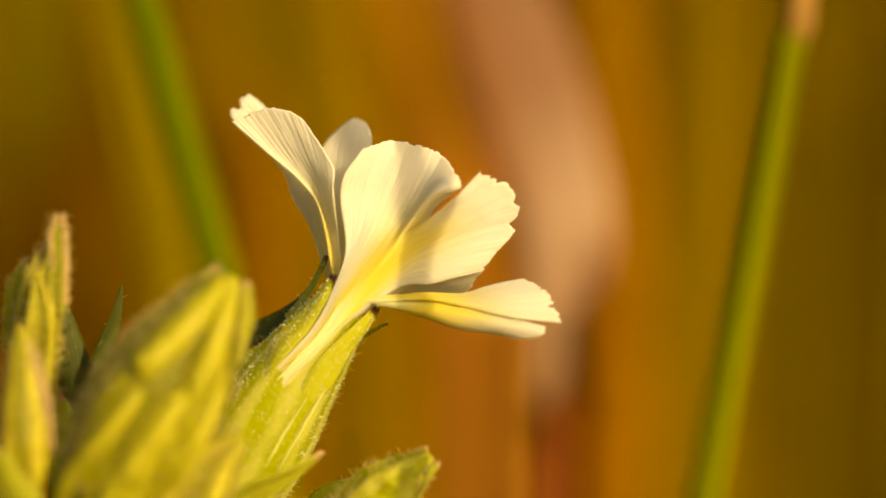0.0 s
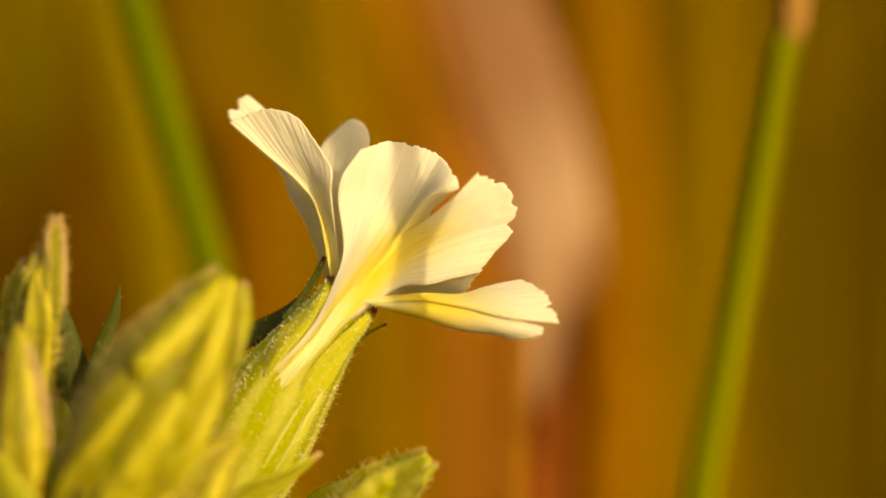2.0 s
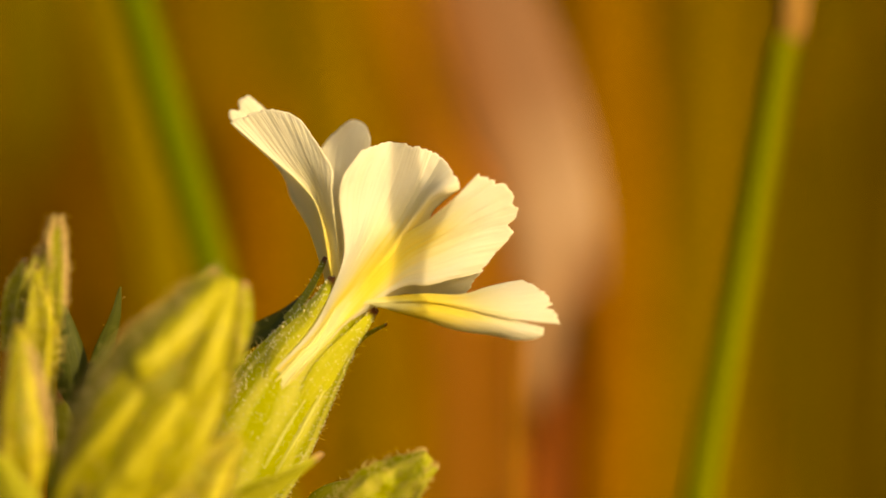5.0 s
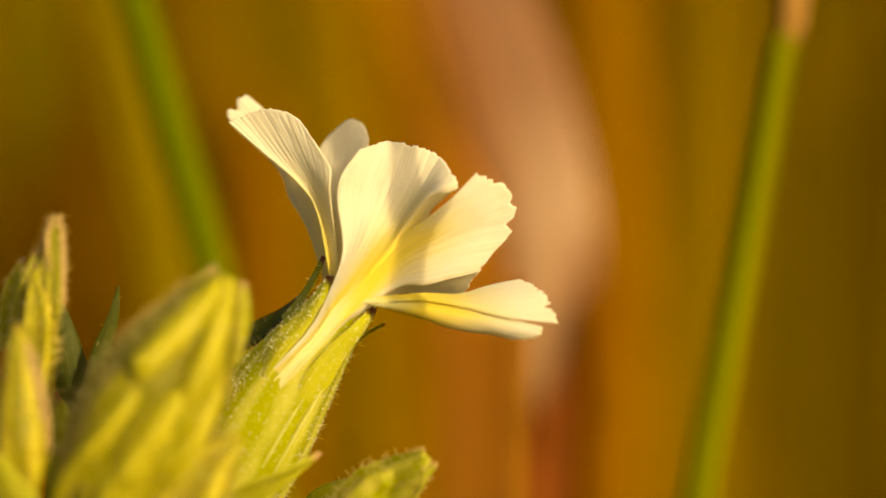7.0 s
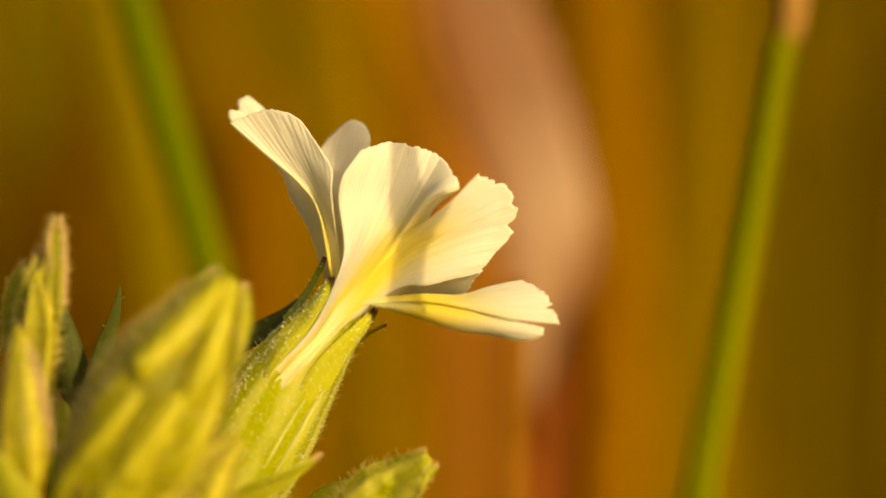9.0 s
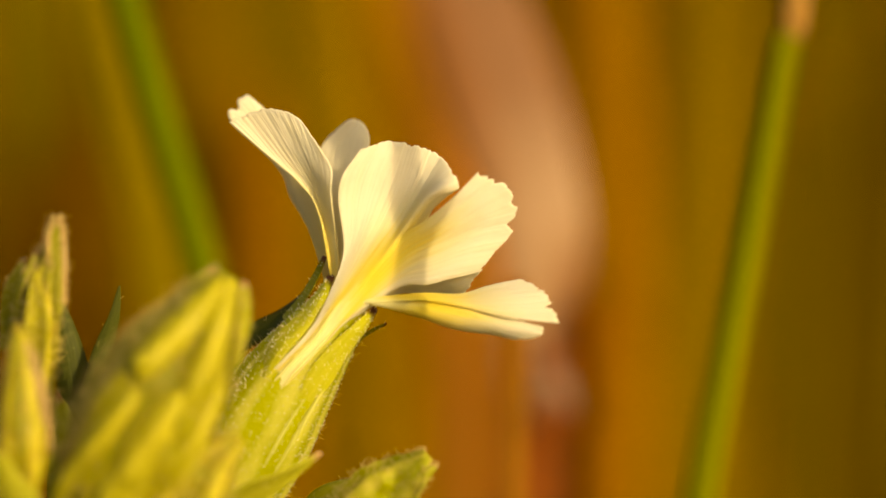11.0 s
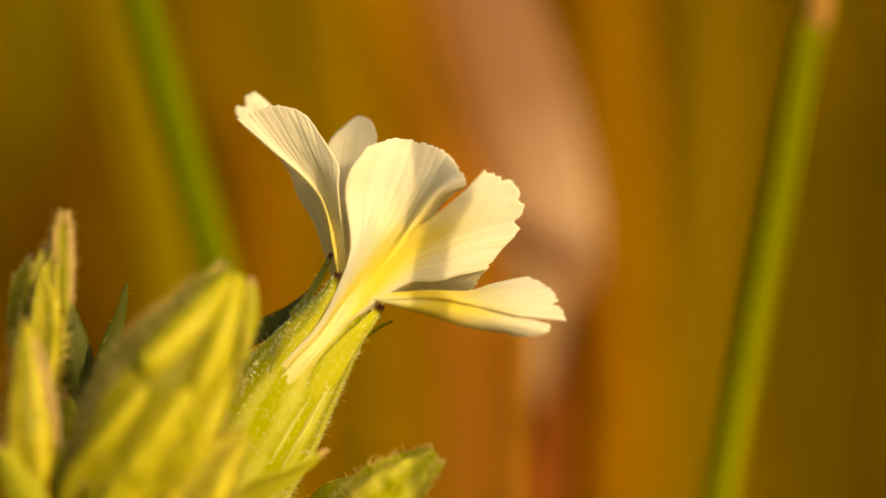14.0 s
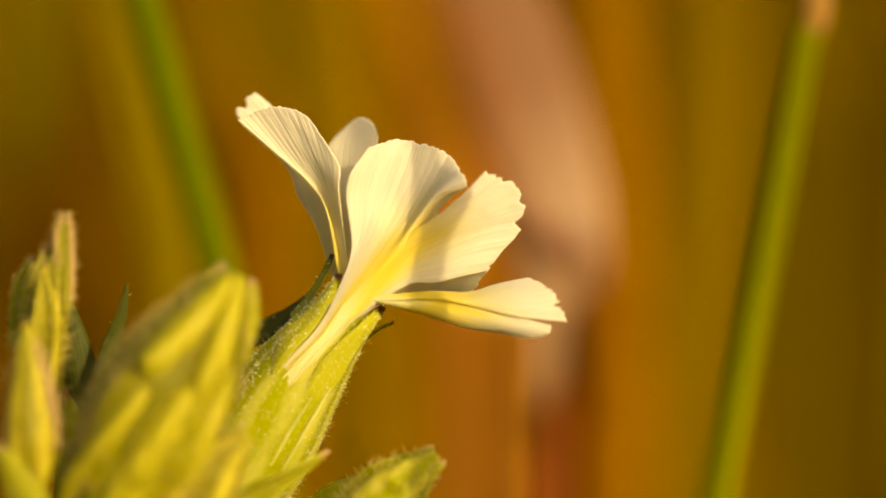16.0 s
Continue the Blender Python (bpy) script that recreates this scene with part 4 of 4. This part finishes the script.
def build_stalk():
    k = thing("dry_stalk", (mm(10.10, 95, -261.70).x, 0.095, 0.0), "broad dry reddish stalk with a pale pink bend", "plant")
    part("sheath", sheet("sheath", [Vector((k.location.x, 0.095, -0.01)), mm(10.39, 95, -100.97), mm(12.28, 95, -25.32), mm(11.5, 95, -11.42), mm(11.37, 95, 1.21), mm(7.69, 95, 13.83), mm(3.79, 95, 25.32), mm(-1.95, 95, 40.24)],
                          [3.0, 3.2, 3.7, 4.25, 4.7, 5.9, 5.4, 3.6], [(1, 0.1, 0), (1, 0.15, 0), (1, 0.15, 0.25)], STALK, 20, 90, 0.18, 0, 0.15, 0.0, 0.0009, 0.06, 0, 8), k, "pale pinkish dry leaf sheath")
    part("lower_stem", sheet("lower_stem", [mm(9.4, 93.5, -260.71), mm(9.6, 93.5, -100.59), mm(10.15, 93.5, -25.22), mm(11.6, 93.5, -19.5), mm(13.5, 93.5, -12.5), mm(14.8, 93.5, -4.5)],
                              [2.3, 2.4, 2.7, 2.1, 1.4, 0.4], [(1, 0.1, 0), (1, 0.15, 0)], LOWER, 16, 60, 0.18, 0, 0.1, 0.0, 0.0009, 0.06, 0, 9), k, "dark wine-red lower stem")
    return k


def build_fly():
    """A small dark fly, its head towards +z, its back towards the camera."""
    fly = thing("fly", (0, 0, 0), "small dark brown fly resting on the dry stalk", "insect")
    at = lambda x, d, z: Vector((x, d, z)) * 0.00145
    part("thorax", spindle("thorax", [at(0, -1.2, -0.3), at(0, -1.4, 0.6), at(0, -1.3, 1.6)], [1.0, 1.65, 0.7], FLY, 16, 12), fly)
    part("abdomen", spindle("abdomen", [at(0, -0.9, -3.0), at(0, -1.1, -1.6), at(0, -1.2, -0.2)], [0.3, 1.75, 1.15], FLY, 16, 12), fly)
    part("head", spindle("head", [at(0, -1.2, 1.5), at(0, -1.2, 2.0), at(0, -1.1, 2.5)], [0.6, 1.2, 0.4], FLY, 16, 8), fly)
    for s in (-1, 1):
        part("wing", sheet("wing", [at(0.4 * s, -1.9, 0.5), at(1.1 * s, -1.9, -1.4), at(1.5 * s, -1.6, -3.4)], [0.3, 0.9, 0.7], [(1, 0.3 * s, 0.3), (1, 0.3 * s, 0.3)], WING, 8, 12, 0.1, 0, 0.5, 0, 0.00004), fly)
        for z, out, up in ((1.0, 1.9, 1.4), (0.4, 2.2, 0.1), (-0.1, 1.9, -1.5)):
            part("leg", spindle("leg", [at(0.5 * s, -0.9, z), at(out * 0.7 * s, -1.3, z + up * 0.5), at(out * s, 0, z + up)], [0.14, 0.11, 0.06], FLY, 6, 6), fly)
    return fly


build_ground()
build_meadow()
CAMPION = build_campion()
RUSH_STEM = build_rush()
GREEN_STEM, STRAW_GRASS = build_left_grass()
DRY_STALK = build_stalk()
build_dry_blades()
SMALL_FLY = build_fly()


def sway(ob, rows, arm):
    """Tilts a rooted plant so that its top, arm metres up, goes aside and up by the millimetres in the rows."""
    at = ob.location.copy()
    return [(t, pose(at.x, at.y, at.z + up * 0.001, 0, math.degrees(math.atan2(aside * 0.001, arm)), 0)) for t, aside, up in rows]


def motions():
    """All that stirs in the breeze."""
    walk(CAMPION, sway(CAMPION, [
        (0.0, 0.17, 0.07), (0.5, 0.19, 0.08), (1.0, 0.17, 0.01), (1.5, 0.05, 0.01), (2.0, 0.0, 0.0), (2.5, 0.05, -0.06), (3.0, 0.12, -0.12), (3.5, 0.22, -0.14),
        (4.0, 0.03, -0.06), (6.5, 0.15, -0.02), (7.0, -0.07, 0.0), (7.5, -0.06, -0.01), (8.0, -0.01, -0.04), (8.5, -0.06, -0.01), (9.0, 0.04, -0.05),
        (11.5, -0.03, 0.07), (12.0, -0.09, 0.2), (12.5, -0.04, 0.26), (13.0, 0.48, 0.07), (13.5, 0.43, 0.31), (14.0, 0.54, 0.28), (14.5, 0.23, 0.22),
        (15.0, 0.15, 0.47), (15.5, 0.64, 0.36), (16.0, 0.61, 0.2)], HEIGHT))
    def fly_at(place, roll):
        return pose(*place, 0, roll, 0)
    walk(SMALL_FLY, [
        (0.0, fly_at(mm(10.51, 89, -59.87), -20)), (9.6, fly_at(mm(10.51, 89, -59.87), -20)), (10.2, fly_at(mm(10.51, 89, -59.87), 0)), (10.9, fly_at(mm(9.95, 89, -18.03), -10)), (11.3, fly_at(mm(9.08, 88, -1.92), -40)), (11.6, fly_at(mm(9.64, 88, 0.73), -52)),
        (12.5, fly_at(mm(9.47, 88, 0.96), -54)), (14.0, fly_at(mm(9.64, 88, 1.07), -54)), (16.0, fly_at(mm(10.04, 88, 1.30), -55))])
    walk(DRY_STALK, sway(DRY_STALK, [
        (0.0, 1.44, 0), (0.5, 1.38, 0), (1.0, 1.0, 0), (1.5, 0.3, 0), (2.0, 0.0, 0), (2.5, 0.86, 0), (3.0, 1.5, 0), (3.5, 0.7, 0), (4.0, 0.0, 0), (6.5, 1.26, 0), (7.0, -0.1, 0),
        (7.5, -0.75, 0), (8.0, -0.5, 0), (8.5, -0.57, 0), (9.0, -0.63, 0), (11.5, -1.38, 0), (12.0, -1.44, 0), (12.5, -0.7, 0), (13.0, -1.26, 0), (13.5, -0.46, 0), (14.0, 0.0, 0),
        (14.5, 0.46, 0), (15.0, -0.2, 0), (15.5, -0.1, 0), (16.0, 0.98, 0)], HEIGHT + 0.015))
    for stem in (GREEN_STEM, STRAW_GRASS):
        walk(stem, sway(stem, [
            (0.0, 0.8, 0), (1.0, 0.48, 0), (2.0, 0.0, 0), (3.0, 0.64, 0), (4.0, 0.0, 0), (6.5, 0.64, 0), (7.5, -0.2, 0), (9.0, -0.1, 0), (11.5, -0.75, 0), (12.0, -0.54, 0),
            (12.5, -0.1, 0), (13.0, -0.38, 0), (13.5, 0.27, 0), (14.5, 0.64, 0), (15.5, 0.54, 0), (16.0, 0.86, 0)], HEIGHT + 0.015))
    walk(RUSH_STEM, sway(RUSH_STEM, [
        (0.0, 0.38, 0.17), (0.5, 0.38, 0.17), (1.0, 0.25, 0.14), (1.5, 0.18, 0.03), (2.0, 0.0, 0.0), (2.5, 0.01, -0.05), (3.0, 0.03, -0.07), (3.5, 0.04, -0.04),
        (4.0, -0.16, -0.09), (6.5, 0.08, 0.05), (7.0, -0.13, 0.05), (7.5, -0.14, -0.03), (8.0, -0.14, -0.03), (8.5, -0.14, -0.02), (9.0, -0.14, 0.02),
        (11.5, 0.04, 0.21), (12.0, -0.07, 0.35), (12.5, 0.19, 0.38), (13.0, 0.9, 0.47), (13.5, 1.44, 0.82), (14.0, 1.56, 0.86), (14.5, 0.28, 0.47),
        (15.0, 0.46, 0.58), (15.5, 1.66, 0.89), (16.0, 1.4, 0.6)], HEIGHT))


motions()
